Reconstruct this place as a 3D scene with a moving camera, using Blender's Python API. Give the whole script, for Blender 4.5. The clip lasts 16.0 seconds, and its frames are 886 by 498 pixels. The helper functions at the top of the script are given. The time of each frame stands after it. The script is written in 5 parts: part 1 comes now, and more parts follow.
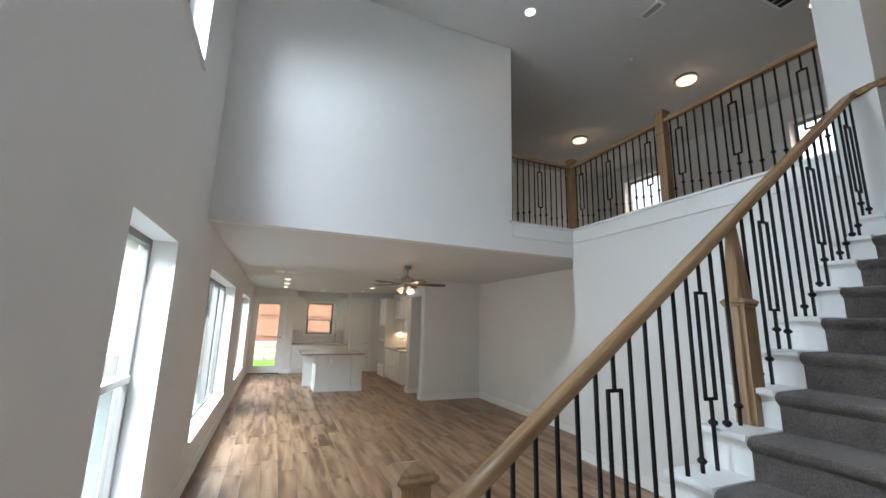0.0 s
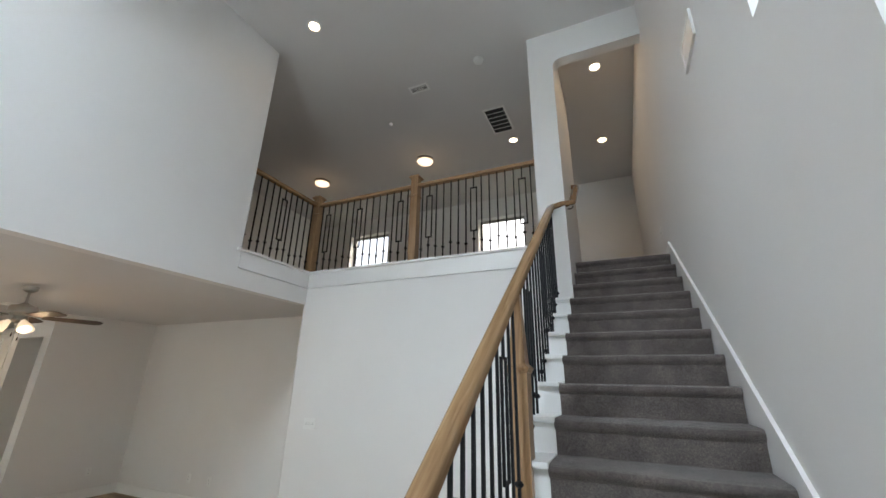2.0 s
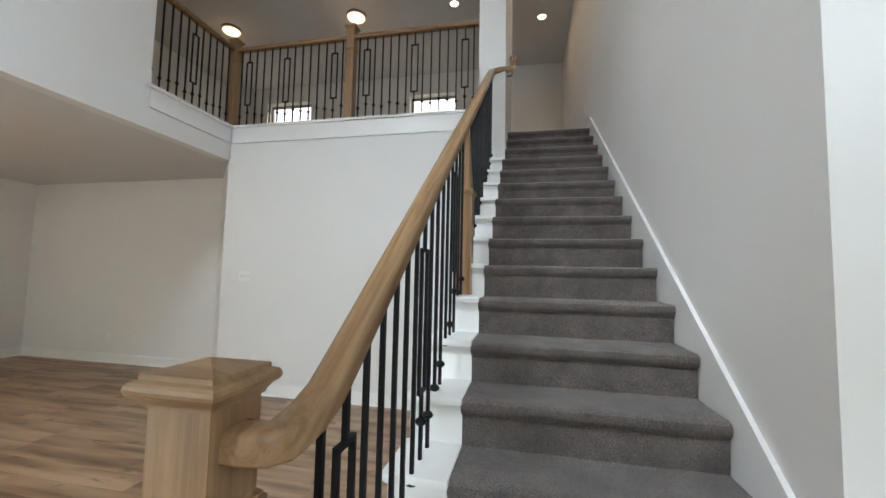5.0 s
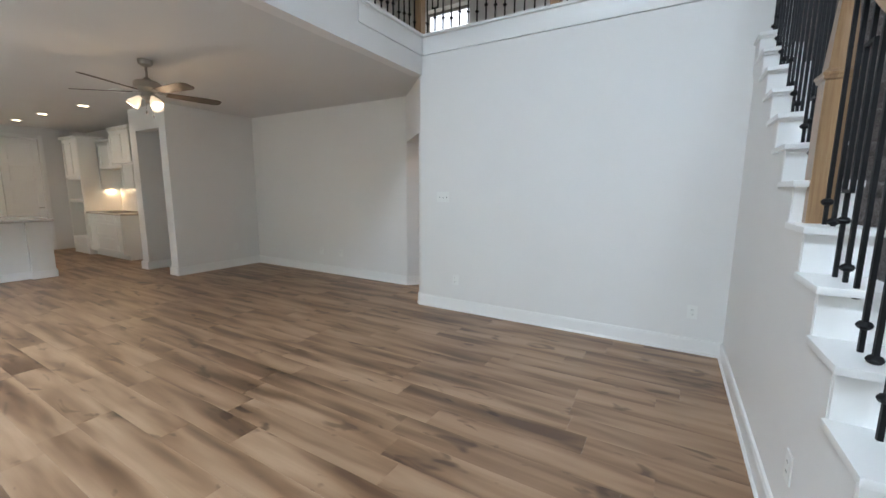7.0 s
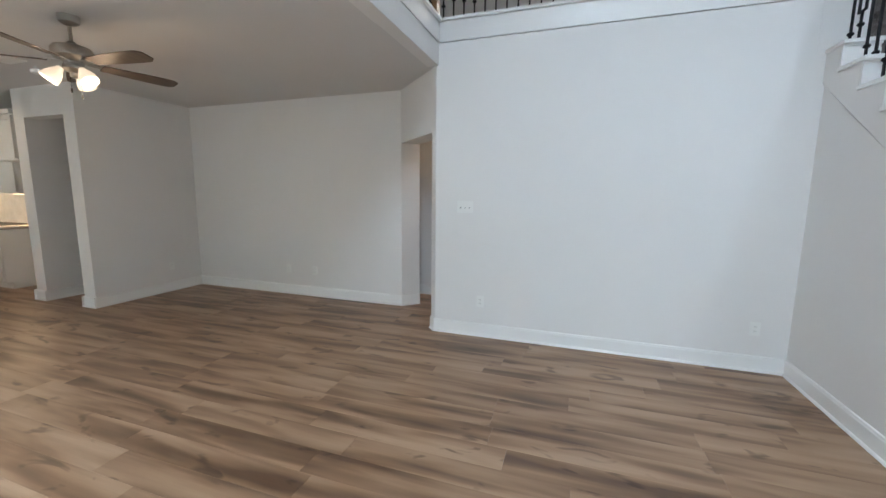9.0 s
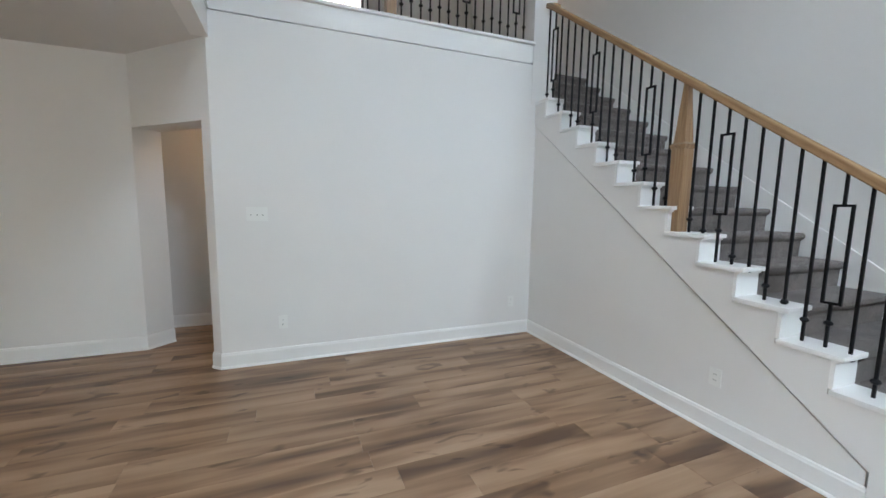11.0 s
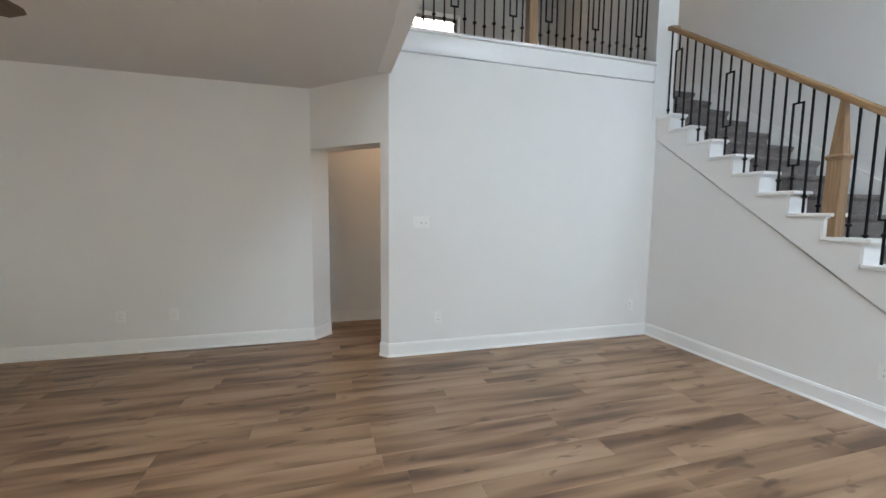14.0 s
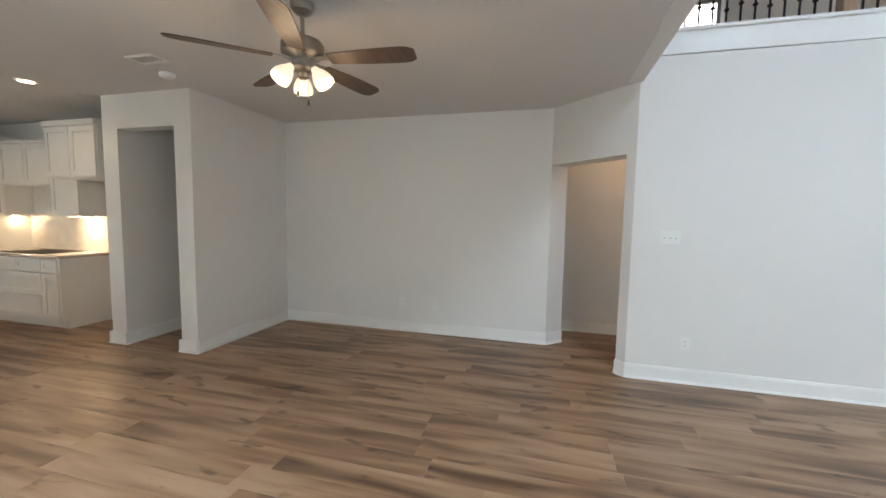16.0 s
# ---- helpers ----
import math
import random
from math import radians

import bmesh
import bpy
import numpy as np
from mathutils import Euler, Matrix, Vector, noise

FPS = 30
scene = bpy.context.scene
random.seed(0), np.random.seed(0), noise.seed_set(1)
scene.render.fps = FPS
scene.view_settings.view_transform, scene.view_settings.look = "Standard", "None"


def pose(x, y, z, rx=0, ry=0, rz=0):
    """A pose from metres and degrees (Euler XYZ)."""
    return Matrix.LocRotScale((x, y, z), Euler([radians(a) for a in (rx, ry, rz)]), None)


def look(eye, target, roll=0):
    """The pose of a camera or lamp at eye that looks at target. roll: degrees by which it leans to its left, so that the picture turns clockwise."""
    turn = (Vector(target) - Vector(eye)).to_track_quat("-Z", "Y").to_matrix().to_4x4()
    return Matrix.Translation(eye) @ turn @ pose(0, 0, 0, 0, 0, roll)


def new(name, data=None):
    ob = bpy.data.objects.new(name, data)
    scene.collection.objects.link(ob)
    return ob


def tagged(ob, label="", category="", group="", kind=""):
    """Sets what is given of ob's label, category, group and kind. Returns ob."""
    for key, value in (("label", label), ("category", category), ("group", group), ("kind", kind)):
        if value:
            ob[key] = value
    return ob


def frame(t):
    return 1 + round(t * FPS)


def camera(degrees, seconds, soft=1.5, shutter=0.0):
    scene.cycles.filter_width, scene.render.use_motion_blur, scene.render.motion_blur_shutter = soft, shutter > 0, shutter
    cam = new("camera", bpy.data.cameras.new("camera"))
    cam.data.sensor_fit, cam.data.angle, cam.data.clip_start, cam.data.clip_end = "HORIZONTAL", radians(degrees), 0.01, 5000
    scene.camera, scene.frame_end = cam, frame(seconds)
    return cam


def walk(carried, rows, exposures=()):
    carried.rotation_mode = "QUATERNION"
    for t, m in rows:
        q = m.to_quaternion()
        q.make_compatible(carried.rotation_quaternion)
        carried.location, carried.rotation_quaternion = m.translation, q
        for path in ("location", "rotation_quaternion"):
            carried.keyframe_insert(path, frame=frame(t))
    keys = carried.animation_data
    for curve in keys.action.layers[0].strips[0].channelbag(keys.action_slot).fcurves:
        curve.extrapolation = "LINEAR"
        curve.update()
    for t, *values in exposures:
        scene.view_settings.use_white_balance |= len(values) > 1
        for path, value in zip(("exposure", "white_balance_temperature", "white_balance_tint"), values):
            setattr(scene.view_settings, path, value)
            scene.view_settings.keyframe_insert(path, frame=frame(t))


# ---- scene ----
cam = camera(97.28, 16.0)
ENTRY = [
    (0, (-0.083, 0.037, 1.725), (0.676, 1.85, 2.097), 1.4),
    (0.5, (-0.068, 0.23, 1.74), (1.035, 1.838, 2.186), 1.3),
    (1, (-0.024, 0.447, 1.76), (1.351, 1.802, 2.282), 1.3),
    (1.5, (0.025, 0.64, 1.775), (1.601, 1.719, 2.369), 1.2),
    (2, (0.063, 0.827, 1.792), (1.784, 1.613, 2.439), 1.1),
    (2.5, (0.064, 0.920, 1.816), (1.877, 1.430, 2.491), 1.0),
    (3, (0.087, 0.922, 1.814), (1.936, 1.265, 2.494), 0.9),
    (5.5, (-0.188, 1.017, 1.302), (1.735, 1.567, 1.26), 1.0),
    (6, (-0.23, 1.224, 1.293), (1.624, 1.947, 1.1), 0.8),
    (6.5, (-0.112, 1.507, 1.316), (1.661, 2.397, 1.058), 0.75),
    (7, (-0.09, 1.871, 1.392), (1.618, 2.869, 1.098), 0.4),
]
PATH = [
    (7.5, -0.088, 2.185, 1.452, 81.44, -0.33, -57.90),
    (8.0, -0.031, 2.490, 1.469, 81.39, -0.32, -58.78),
    (8.5, 0.015, 2.813, 1.476, 81.59, -0.39, -63.35),
    (9.0, 0.038, 3.101, 1.449, 82.02, -0.56, -71.08),
    (9.5, 0.056, 3.331, 1.447, 82.36, -0.45, -81.48),
    (10.0, 0.106, 3.542, 1.442, 82.50, -0.63, -92.96),
    (12.5, 0.187, 4.559, 1.462, 83.95, -0.79, -123.43),
    (13.0, 0.140, 4.797, 1.450, 84.19, -0.92, -120.84),
    (13.5, 0.126, 4.928, 1.438, 84.43, -0.72, -114.16),
    (14.0, 0.110, 5.015, 1.418, 84.69, -0.63, -106.03),
    (14.5, 0.078, 5.073, 1.429, 84.69, -0.51, -97.00),
    (15.0, 0.055, 5.131, 1.443, 84.91, -0.63, -89.42),
    (15.5, -0.011, 5.175, 1.442, 85.30, -0.81, -82.14),
    (16.0, -0.067, 5.217, 1.475, 85.23, -0.99, -74.80),
]
walk(cam, [(t, look(eye, target, roll)) for t, eye, target, roll in ENTRY] + [(t, pose(x, y, z, rx, ry, rz)) for t, x, y, z, rx, ry, rz in PATH],
     exposures=[(0.0, 3.0, 6600, 11), (1.5, 3.1, 6800, 11), (3.0, 2.93, 6950, 12), (5.5, 3.3, 7100, 12), (6.0, 3.42, 6850, 11), (7.5, 3.07, 6400, 11), (9.0, 3.2, 6350, 11), (12.5, 3.13, 6750, 11), (14.5, 3.3, 6600, 11), (16.0, 3.36, 6600, 11)])

# ---- light ----
SKY = 0.07
world = bpy.data.worlds.new("sky")
scene.world = world
world.use_nodes = True
_n = world.node_tree.nodes
_sky = _n.new("ShaderNodeTexSky")
_sky.sky_type, _sky.sun_disc = "NISHITA", False
_sky.sun_elevation, _sky.sun_rotation = radians(50), radians(113)
_sky.air_density, _sky.dust_density = 1.0, 8.0
world.node_tree.links.new(_sky.outputs[0], _n["Background"].inputs[0])
_n["Background"].inputs[1].default_value = SKY
sun = new("sun", bpy.data.lights.new("sun", "SUN"))
sun.data.energy, sun.data.angle, sun.data.color = 0.5, radians(12), (1.0, 0.96, 0.9)
sun.matrix_world = look((0, 0, 20), (-7, 3, 11))

# sky light through the side windows; the house next door shades the lower ones
HIGH_LIGHT, LOW_LIGHT, SIDE_LIGHT, FAR_LIGHT = 7.6, 0.4, 0.0, 0.0
SKY_OVER = 4.2                              # the strip of sky over the roof next door
DAY = (0.77, 0.93, 1.08)
WARM = (1.0, 0.72, 0.45)


def area_lamp(name, place, target, w, h, radiance, colour):
    la = bpy.data.lights.new(name, "AREA")
    la.shape, la.size, la.size_y = "RECTANGLE", w, h
    la.energy = radiance * math.pi * w * h
    la.color = colour
    ob = new(name, la)
    ob.matrix_world = look(place, target)
    return ob


def bulb(name, place, watts, colour=WARM, radius=0.05, spot=0):
    la = bpy.data.lights.new(name, "SPOT" if spot else "POINT")
    la.energy, la.color, la.shadow_soft_size = watts, colour, radius
    if spot:
        la.spot_size, la.spot_blend = radians(spot), 0.6
    ob = new(name, la)
    ob.location = place
    return ob


# ---- materials ----
def material(name, colour, rough=0.5, metal=0.0, build=None, spec=0.5):
    m = bpy.data.materials.new(name)
    m.use_nodes = True
    nt = m.node_tree
    b = nt.nodes["Principled BSDF"]
    b.inputs["Base Color"].default_value = (*colour, 1)
    b.inputs["Roughness"].default_value = rough
    b.inputs["Metallic"].default_value = metal
    b.inputs["Specular IOR Level"].default_value = spec
    if build:
        build(nt, b)
    return m


def node(nt, kind, **kw):
    n = nt.nodes.new(kind)
    for k, v in kw.items():
        n.inputs[k.replace("_", " ")].default_value = v
    return n


def coords(nt, scale=(1, 1, 1), out="Object", shift=None, source=None):
    tc = nt.nodes.new("ShaderNodeTexCoord")
    mp = nt.nodes.new("ShaderNodeMapping")
    mp.inputs["Scale"].default_value = scale
    nt.links.new(source if source is not None else tc.outputs[out], mp.inputs["Vector"])
    if shift is not None:
        nt.links.new(shift, mp.inputs["Location"])
    return mp.outputs[0]


def ramp(nt, fac, stops):
    r = nt.nodes.new("ShaderNodeValToRGB")
    r.color_ramp.elements[0].position, r.color_ramp.elements[0].color = stops[0][0], (*stops[0][1], 1)
    r.color_ramp.elements[1].position, r.color_ramp.elements[1].color = stops[-1][0], (*stops[-1][1], 1)
    for p, c in stops[1:-1]:
        e = r.color_ramp.elements.new(p)
        e.color = (*c, 1)
    nt.links.new(fac, r.inputs[0])
    return r.outputs[0]


def bump(nt, b, height, strength, distance):
    n = node(nt, "ShaderNodeBump", Strength=strength, Distance=distance)
    nt.links.new(height, n.inputs["Height"])
    nt.links.new(n.outputs[0], b.inputs["Normal"])


def paint(colour, rough, grain=220.0, strength=0.12, blotch=0.02):
    """Rolled paint: an orange-peel relief, and a slight unevenness in the coat."""
    def build(nt, b):
        v = coords(nt)
        a = node(nt, "ShaderNodeTexNoise", Scale=grain, Detail=3.0)
        nt.links.new(v, a.inputs["Vector"])
        c = node(nt, "ShaderNodeTexNoise", Scale=0.9, Detail=4.0)
        nt.links.new(v, c.inputs["Vector"])
        lo = tuple(x * (1 - blotch) for x in colour)
        hi = tuple(min(1, x * (1 + blotch)) for x in colour)
        nt.links.new(ramp(nt, c.outputs["Fac"], [(0.3, lo), (0.7, hi)]), b.inputs["Base Color"])
        bump(nt, b, a.outputs["Fac"], strength, 0.002)
    return build


def oak(dark, mid, light, axis, slope=0.0):
    """Clear-coated oak, its grain stretched along the given axis."""
    def build(nt, b):
        sc = [34.0, 34.0, 34.0]
        sc[axis] = 1.6
        turned = None
        if slope:
            tc = nt.nodes.new("ShaderNodeTexCoord")
            rm = nt.nodes.new("ShaderNodeMapping")
            rm.inputs["Rotation"].default_value = (0, slope, 0)
            nt.links.new(tc.outputs["Object"], rm.inputs["Vector"])
            turned = rm.outputs[0]
        v = coords(nt, sc, source=turned)
        a = node(nt, "ShaderNodeTexNoise", Scale=1.3, Detail=6.0, Roughness=0.62, Distortion=0.5)
        nt.links.new(v, a.inputs["Vector"])
        nt.links.new(ramp(nt, a.outputs["Fac"], [(0.28, dark), (0.5, mid), (0.74, light)]), b.inputs["Base Color"])
        sc2 = [260.0, 260.0, 260.0]
        sc2[axis] = 5.0
        f = node(nt, "ShaderNodeTexNoise", Scale=1.0, Detail=2.0)
        nt.links.new(coords(nt, sc2, source=turned), f.inputs["Vector"])
        bump(nt, b, f.outputs["Fac"], 0.12, 0.001)
    return build


def plank_wood(nt, b):
    """Vinyl oak planks: every plank its own tone, with long grain, cloudy dark streaks and knots."""
    oi = nt.nodes.new("ShaderNodeObjectInfo")
    ge = nt.nodes.new("ShaderNodeNewGeometry")
    add = nt.nodes.new("ShaderNodeMath")
    add.operation = "ADD"
    nt.links.new(oi.outputs["Random"], add.inputs[0])
    nt.links.new(ge.outputs["Random Per Island"], add.inputs[1])
    far = nt.nodes.new("ShaderNodeMath")
    far.operation = "MULTIPLY"
    far.inputs[1].default_value = 57.0
    nt.links.new(add.outputs[0], far.inputs[0])
    cx = nt.nodes.new("ShaderNodeCombineXYZ")
    for i in range(3):
        nt.links.new(far.outputs[0], cx.inputs[i])
    # world place along the plank, so that every plank has its own run of grain
    gp = nt.nodes.new("ShaderNodeMapping")
    gp.inputs["Scale"].default_value = (8.0, 0.95, 1.0)
    nt.links.new(ge.outputs["Position"], gp.inputs["Vector"])
    nt.links.new(cx.outputs[0], gp.inputs["Location"])
    big = node(nt, "ShaderNodeTexNoise", Scale=1.0, Detail=2.2, Roughness=0.45, Distortion=0.3)
    nt.links.new(gp.outputs[0], big.inputs["Vector"])
    gm = nt.nodes.new("ShaderNodeMapping")
    gm.inputs["Scale"].default_value = (90.0, 2.6, 1.0)
    nt.links.new(ge.outputs["Position"], gm.inputs["Vector"])
    nt.links.new(cx.outputs[0], gm.inputs["Location"])
    fine = node(nt, "ShaderNodeTexNoise", Scale=1.0, Detail=4.0, Roughness=0.6)
    nt.links.new(gm.outputs[0], fine.inputs["Vector"])
    base = ramp(nt, big.outputs["Fac"], [(0.30, FLOOR_DARK), (0.42, FLOOR_MID), (0.52, FLOOR_LIGHT), (0.66, FLOOR_PALE)])
    fg = ramp(nt, fine.outputs["Fac"], [(0.3, (0.94, 0.935, 0.93)), (0.7, (1.03, 1.03, 1.03))])
    mix = nt.nodes.new("ShaderNodeMix")
    mix.data_type, mix.blend_type = "RGBA", "MULTIPLY"
    mix.inputs["Factor"].default_value = 1.0
    nt.links.new(base, mix.inputs["A"])
    nt.links.new(fg, mix.inputs["B"])
    # knots
    km = nt.nodes.new("ShaderNodeMapping")
    km.inputs["Scale"].default_value = (6.0, 2.2, 1.0)
    nt.links.new(ge.outputs["Position"], km.inputs["Vector"])
    nt.links.new(cx.outputs[0], km.inputs["Location"])
    kn = node(nt, "ShaderNodeTexNoise", Scale=1.5, Detail=2.0, Distortion=0.6)
    nt.links.new(km.outputs[0], kn.inputs["Vector"])
    kf = ramp(nt, kn.outputs["Fac"], [(0.62, (1, 1, 1)), (0.70, (0.50, 0.47, 0.45))])
    mix2 = nt.nodes.new("ShaderNodeMix")
    mix2.data_type, mix2.blend_type = "RGBA", "MULTIPLY"
    mix2.inputs["Factor"].default_value = 1.0
    nt.links.new(mix.outputs["Result"], mix2.inputs["A"])
    nt.links.new(kf, mix2.inputs["B"])
    # a tone for the whole plank
    fr = nt.nodes.new("ShaderNodeMath")
    fr.operation = "FRACT"
    nt.links.new(far.outputs[0], fr.inputs[0])
    tone = ramp(nt, fr.outputs[0], [(0.0, (0.96, 0.957, 0.955)), (1.0, (1.04, 1.04, 1.037))])
    mix3 = nt.nodes.new("ShaderNodeMix")
    mix3.data_type, mix3.blend_type = "RGBA", "MULTIPLY"
    mix3.inputs["Factor"].default_value = 1.0
    nt.links.new(mix2.outputs["Result"], mix3.inputs["A"])
    nt.links.new(tone, mix3.inputs["B"])
    nt.links.new(mix3.outputs["Result"], b.inputs["Base Color"])
    bump(nt, b, fine.outputs["Fac"], 0.1, 0.001)


def carpet_pile(nt, b):
    v = coords(nt)
    a = node(nt, "ShaderNodeTexNoise", Scale=150.0, Detail=4.0, Roughness=0.75)
    nt.links.new(v, a.inputs["Vector"])
    c = node(nt, "ShaderNodeTexNoise", Scale=7.0, Detail=5.0, Roughness=0.65)
    nt.links.new(v, c.inputs["Vector"])
    sp = ramp(nt, a.outputs["Fac"], [(0.33, (0.076, 0.060, 0.054)), (0.5, (0.153, 0.127, 0.117)), (0.67, (0.255, 0.216, 0.200))])
    sh = ramp(nt, c.outputs["Fac"], [(0.35, (0.72, 0.71, 0.71)), (0.65, (1.2, 1.19, 1.18))])
    mix = nt.nodes.new("ShaderNodeMix")
    mix.data_type, mix.blend_type = "RGBA", "MULTIPLY"
    mix.inputs["Factor"].default_value = 1.0
    nt.links.new(sp, mix.inputs["A"])
    nt.links.new(sh, mix.inputs["B"])
    nt.links.new(mix.outputs["Result"], b.inputs["Base Color"])
    b.inputs["Sheen Weight"].default_value = 0.25
    bump(nt, b, a.outputs["Fac"], 1.0, 0.012)


def speckle(c1, c2, scale, strength=0.0):
    def build(nt, b):
        v = coords(nt)
        a = node(nt, "ShaderNodeTexNoise", Scale=scale, Detail=5.0, Roughness=0.65)
        nt.links.new(v, a.inputs["Vector"])
        nt.links.new(ramp(nt, a.outputs["Fac"], [(0.35, c1), (0.65, c2)]), b.inputs["Base Color"])
        if strength:
            bump(nt, b, a.outputs["Fac"], strength, 0.01)
    return build


def brushed(nt, b):
    a = node(nt, "ShaderNodeTexNoise", Scale=1.0, Detail=2.0)
    nt.links.new(coords(nt, (40, 40, 900)), a.inputs["Vector"])
    nt.links.new(ramp(nt, a.outputs["Fac"], [(0.3, (0.28,) * 3), (0.7, (0.42,) * 3)]), b.inputs["Roughness"])


def glowing(name, colour, strength):
    def build(nt, b):
        b.inputs["Emission Color"].default_value = (*colour, 1)
        b.inputs["Emission Strength"].default_value = strength
    return material(name, (0.8, 0.8, 0.78), 0.4, build=build)


FLOOR_DARK, FLOOR_MID, FLOOR_LIGHT, FLOOR_PALE = (0.118, 0.062, 0.034), (0.222, 0.126, 0.070), (0.322, 0.196, 0.115), (0.405, 0.264, 0.166)
WALL = material("wall_paint", (0.78, 0.768, 0.755), 0.7, build=paint((0.78, 0.768, 0.755), 0.7))
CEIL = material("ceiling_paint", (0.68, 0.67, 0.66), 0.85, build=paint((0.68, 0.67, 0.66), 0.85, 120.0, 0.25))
TRIM = material("trim_enamel", (0.84, 0.835, 0.825), 0.32, build=paint((0.84, 0.835, 0.825), 0.32, 60.0, 0.03, 0.012))
CABINET = material("cabinet_enamel", (0.80, 0.795, 0.77), 0.38, build=paint((0.80, 0.795, 0.77), 0.38, 80.0, 0.03, 0.012))
FLOOR = material("vinyl_oak_plank", (0.4, 0.28, 0.18), 0.36, build=plank_wood)
SUBFLOOR = material("subfloor_joint", (0.22, 0.14, 0.09), 0.9, build=speckle((0.19, 0.12, 0.075), (0.25, 0.16, 0.10), 30))
OAK_Z = material("oak_upright", (0.5, 0.32, 0.18), 0.3, build=oak((0.200, 0.112, 0.056), (0.302, 0.178, 0.091), (0.395, 0.250, 0.135), 2))
OAK_X = material("oak_along_x", (0.5, 0.32, 0.18), 0.27, build=oak((0.200, 0.112, 0.056), (0.302, 0.178, 0.091), (0.395, 0.250, 0.135), 0))
OAK_RAIL = material("oak_sloping_rail", (0.5, 0.32, 0.18), 0.27, build=oak((0.200, 0.112, 0.056), (0.302, 0.178, 0.091), (0.395, 0.250, 0.135), 0, math.atan(0.727)))
OAK_Y = material("oak_along_y", (0.5, 0.32, 0.18), 0.3, build=oak((0.200, 0.112, 0.056), (0.302, 0.178, 0.091), (0.395, 0.250, 0.135), 1))
IRON = material("black_iron", (0.005, 0.005, 0.006), 0.55, 0.0, build=paint((0.005, 0.005, 0.006), 0.5, 300.0, 0.15), spec=0.25)
CARPET = material("taupe_carpet", (0.2, 0.19, 0.18), 0.95, build=carpet_pile, spec=0.1)
NICKEL = material("brushed_nickel", (0.42, 0.40, 0.37), 0.35, 1.0, build=brushed)
DARK_METAL = material("dark_metal", (0.03, 0.03, 0.03), 0.4, 0.6)
BLADE = material("fan_blade_veneer", (0.09, 0.06, 0.045), 0.5, build=oak((0.05, 0.035, 0.026), (0.085, 0.06, 0.045), (0.12, 0.088, 0.065), 0))
PLASTIC = material("white_plastic", (0.82, 0.82, 0.80), 0.4, build=paint((0.82, 0.82, 0.80), 0.4, 90.0, 0.02))
SLOT = material("dark_slot", (0.02, 0.02, 0.02), 0.7)
QUARTZ = material("speckled_quartz", (0.5, 0.46, 0.42), 0.2, build=speckle((0.34, 0.30, 0.27), (0.62, 0.58, 0.54), 60))
TILE = material("backsplash_tile", (0.7, 0.68, 0.64), 0.25, build=speckle((0.70, 0.68, 0.65), (0.80, 0.78, 0.75), 9))
WINDOW_FRAME = material("bronze_vinyl_frame", (0.24, 0.225, 0.21), 0.45, build=paint((0.24, 0.225, 0.21), 0.45, 90.0, 0.03))
FENCE = material("cedar_fence", (0.36, 0.16, 0.10), 0.8, build=oak((0.34, 0.155, 0.105), (0.45, 0.235, 0.165), (0.53, 0.31, 0.225), 2))
GRASS = material("lawn", (0.10, 0.22, 0.04), 0.9, build=speckle((0.06, 0.16, 0.025), (0.15, 0.30, 0.06), 14, 0.8))
STONE = material("limestone", (0.55, 0.52, 0.47), 0.85, build=speckle((0.44, 0.41, 0.37), (0.62, 0.59, 0.54), 7, 0.5))
SIDING = material("pale_brick", (0.55, 0.53, 0.5), 0.85, build=speckle((0.31, 0.37, 0.375), (0.39, 0.45, 0.455), 5, 0.3))
# ground colour lowered to offset the strong light of the sky_over_roof lamp
DARKENED_GROUND = material("darkened_ground", (0.5, 0.49, 0.47), 0.85, build=speckle((0.10, 0.11, 0.10), (0.15, 0.155, 0.14), 4, 0.2))
ROOFING = material("roof_shingle", (0.12, 0.11, 0.11), 0.9, build=speckle((0.08, 0.075, 0.07), (0.17, 0.16, 0.155), 20, 0.5))
CAN_GLOW = glowing("recessed_lamp_lens", (1.0, 0.80, 0.55), 1.6)
SHADE_GLOW = glowing("lit_glass_shade", (1.0, 0.74, 0.48), 0.085)
FLUSH_GLOW = glowing("flush_lamp_lens", (1.0, 0.70, 0.48), 0.22)
STRIP_GLOW = glowing("strip_lamp_lens", (1.0, 0.70, 0.36), 1.5)


def clear_glass():
    m = bpy.data.materials.new("window_glass")
    m.use_nodes = True
    nt = m.node_tree
    nt.nodes.clear()
    o = nt.nodes.new("ShaderNodeOutputMaterial")
    t = node(nt, "ShaderNodeBsdfTransparent")
    t.inputs[0].default_value = (0.95, 0.97, 0.96, 1)
    g = node(nt, "ShaderNodeBsdfGlossy", Roughness=0.02)
    mx = nt.nodes.new("ShaderNodeMixShader")
    lw = node(nt, "ShaderNodeLayerWeight", Blend=0.5)
    pw = nt.nodes.new("ShaderNodeMath")
    pw.operation = "POWER"
    pw.inputs[1].default_value = 5.0
    nt.links.new(lw.outputs["Facing"], pw.inputs[0])
    ml = nt.nodes.new("ShaderNodeMath")
    ml.operation = "MULTIPLY_ADD"
    ml.inputs[1].default_value, ml.inputs[2].default_value = 0.45, 0.03
    nt.links.new(pw.outputs[0], ml.inputs[0])
    nt.links.new(ml.outputs[0], mx.inputs[0])
    nt.links.new(t.outputs[0], mx.inputs[1])
    nt.links.new(g.outputs[0], mx.inputs[2])
    nt.links.new(mx.outputs[0], o.inputs[0])
    return m


GLASS = clear_glass()


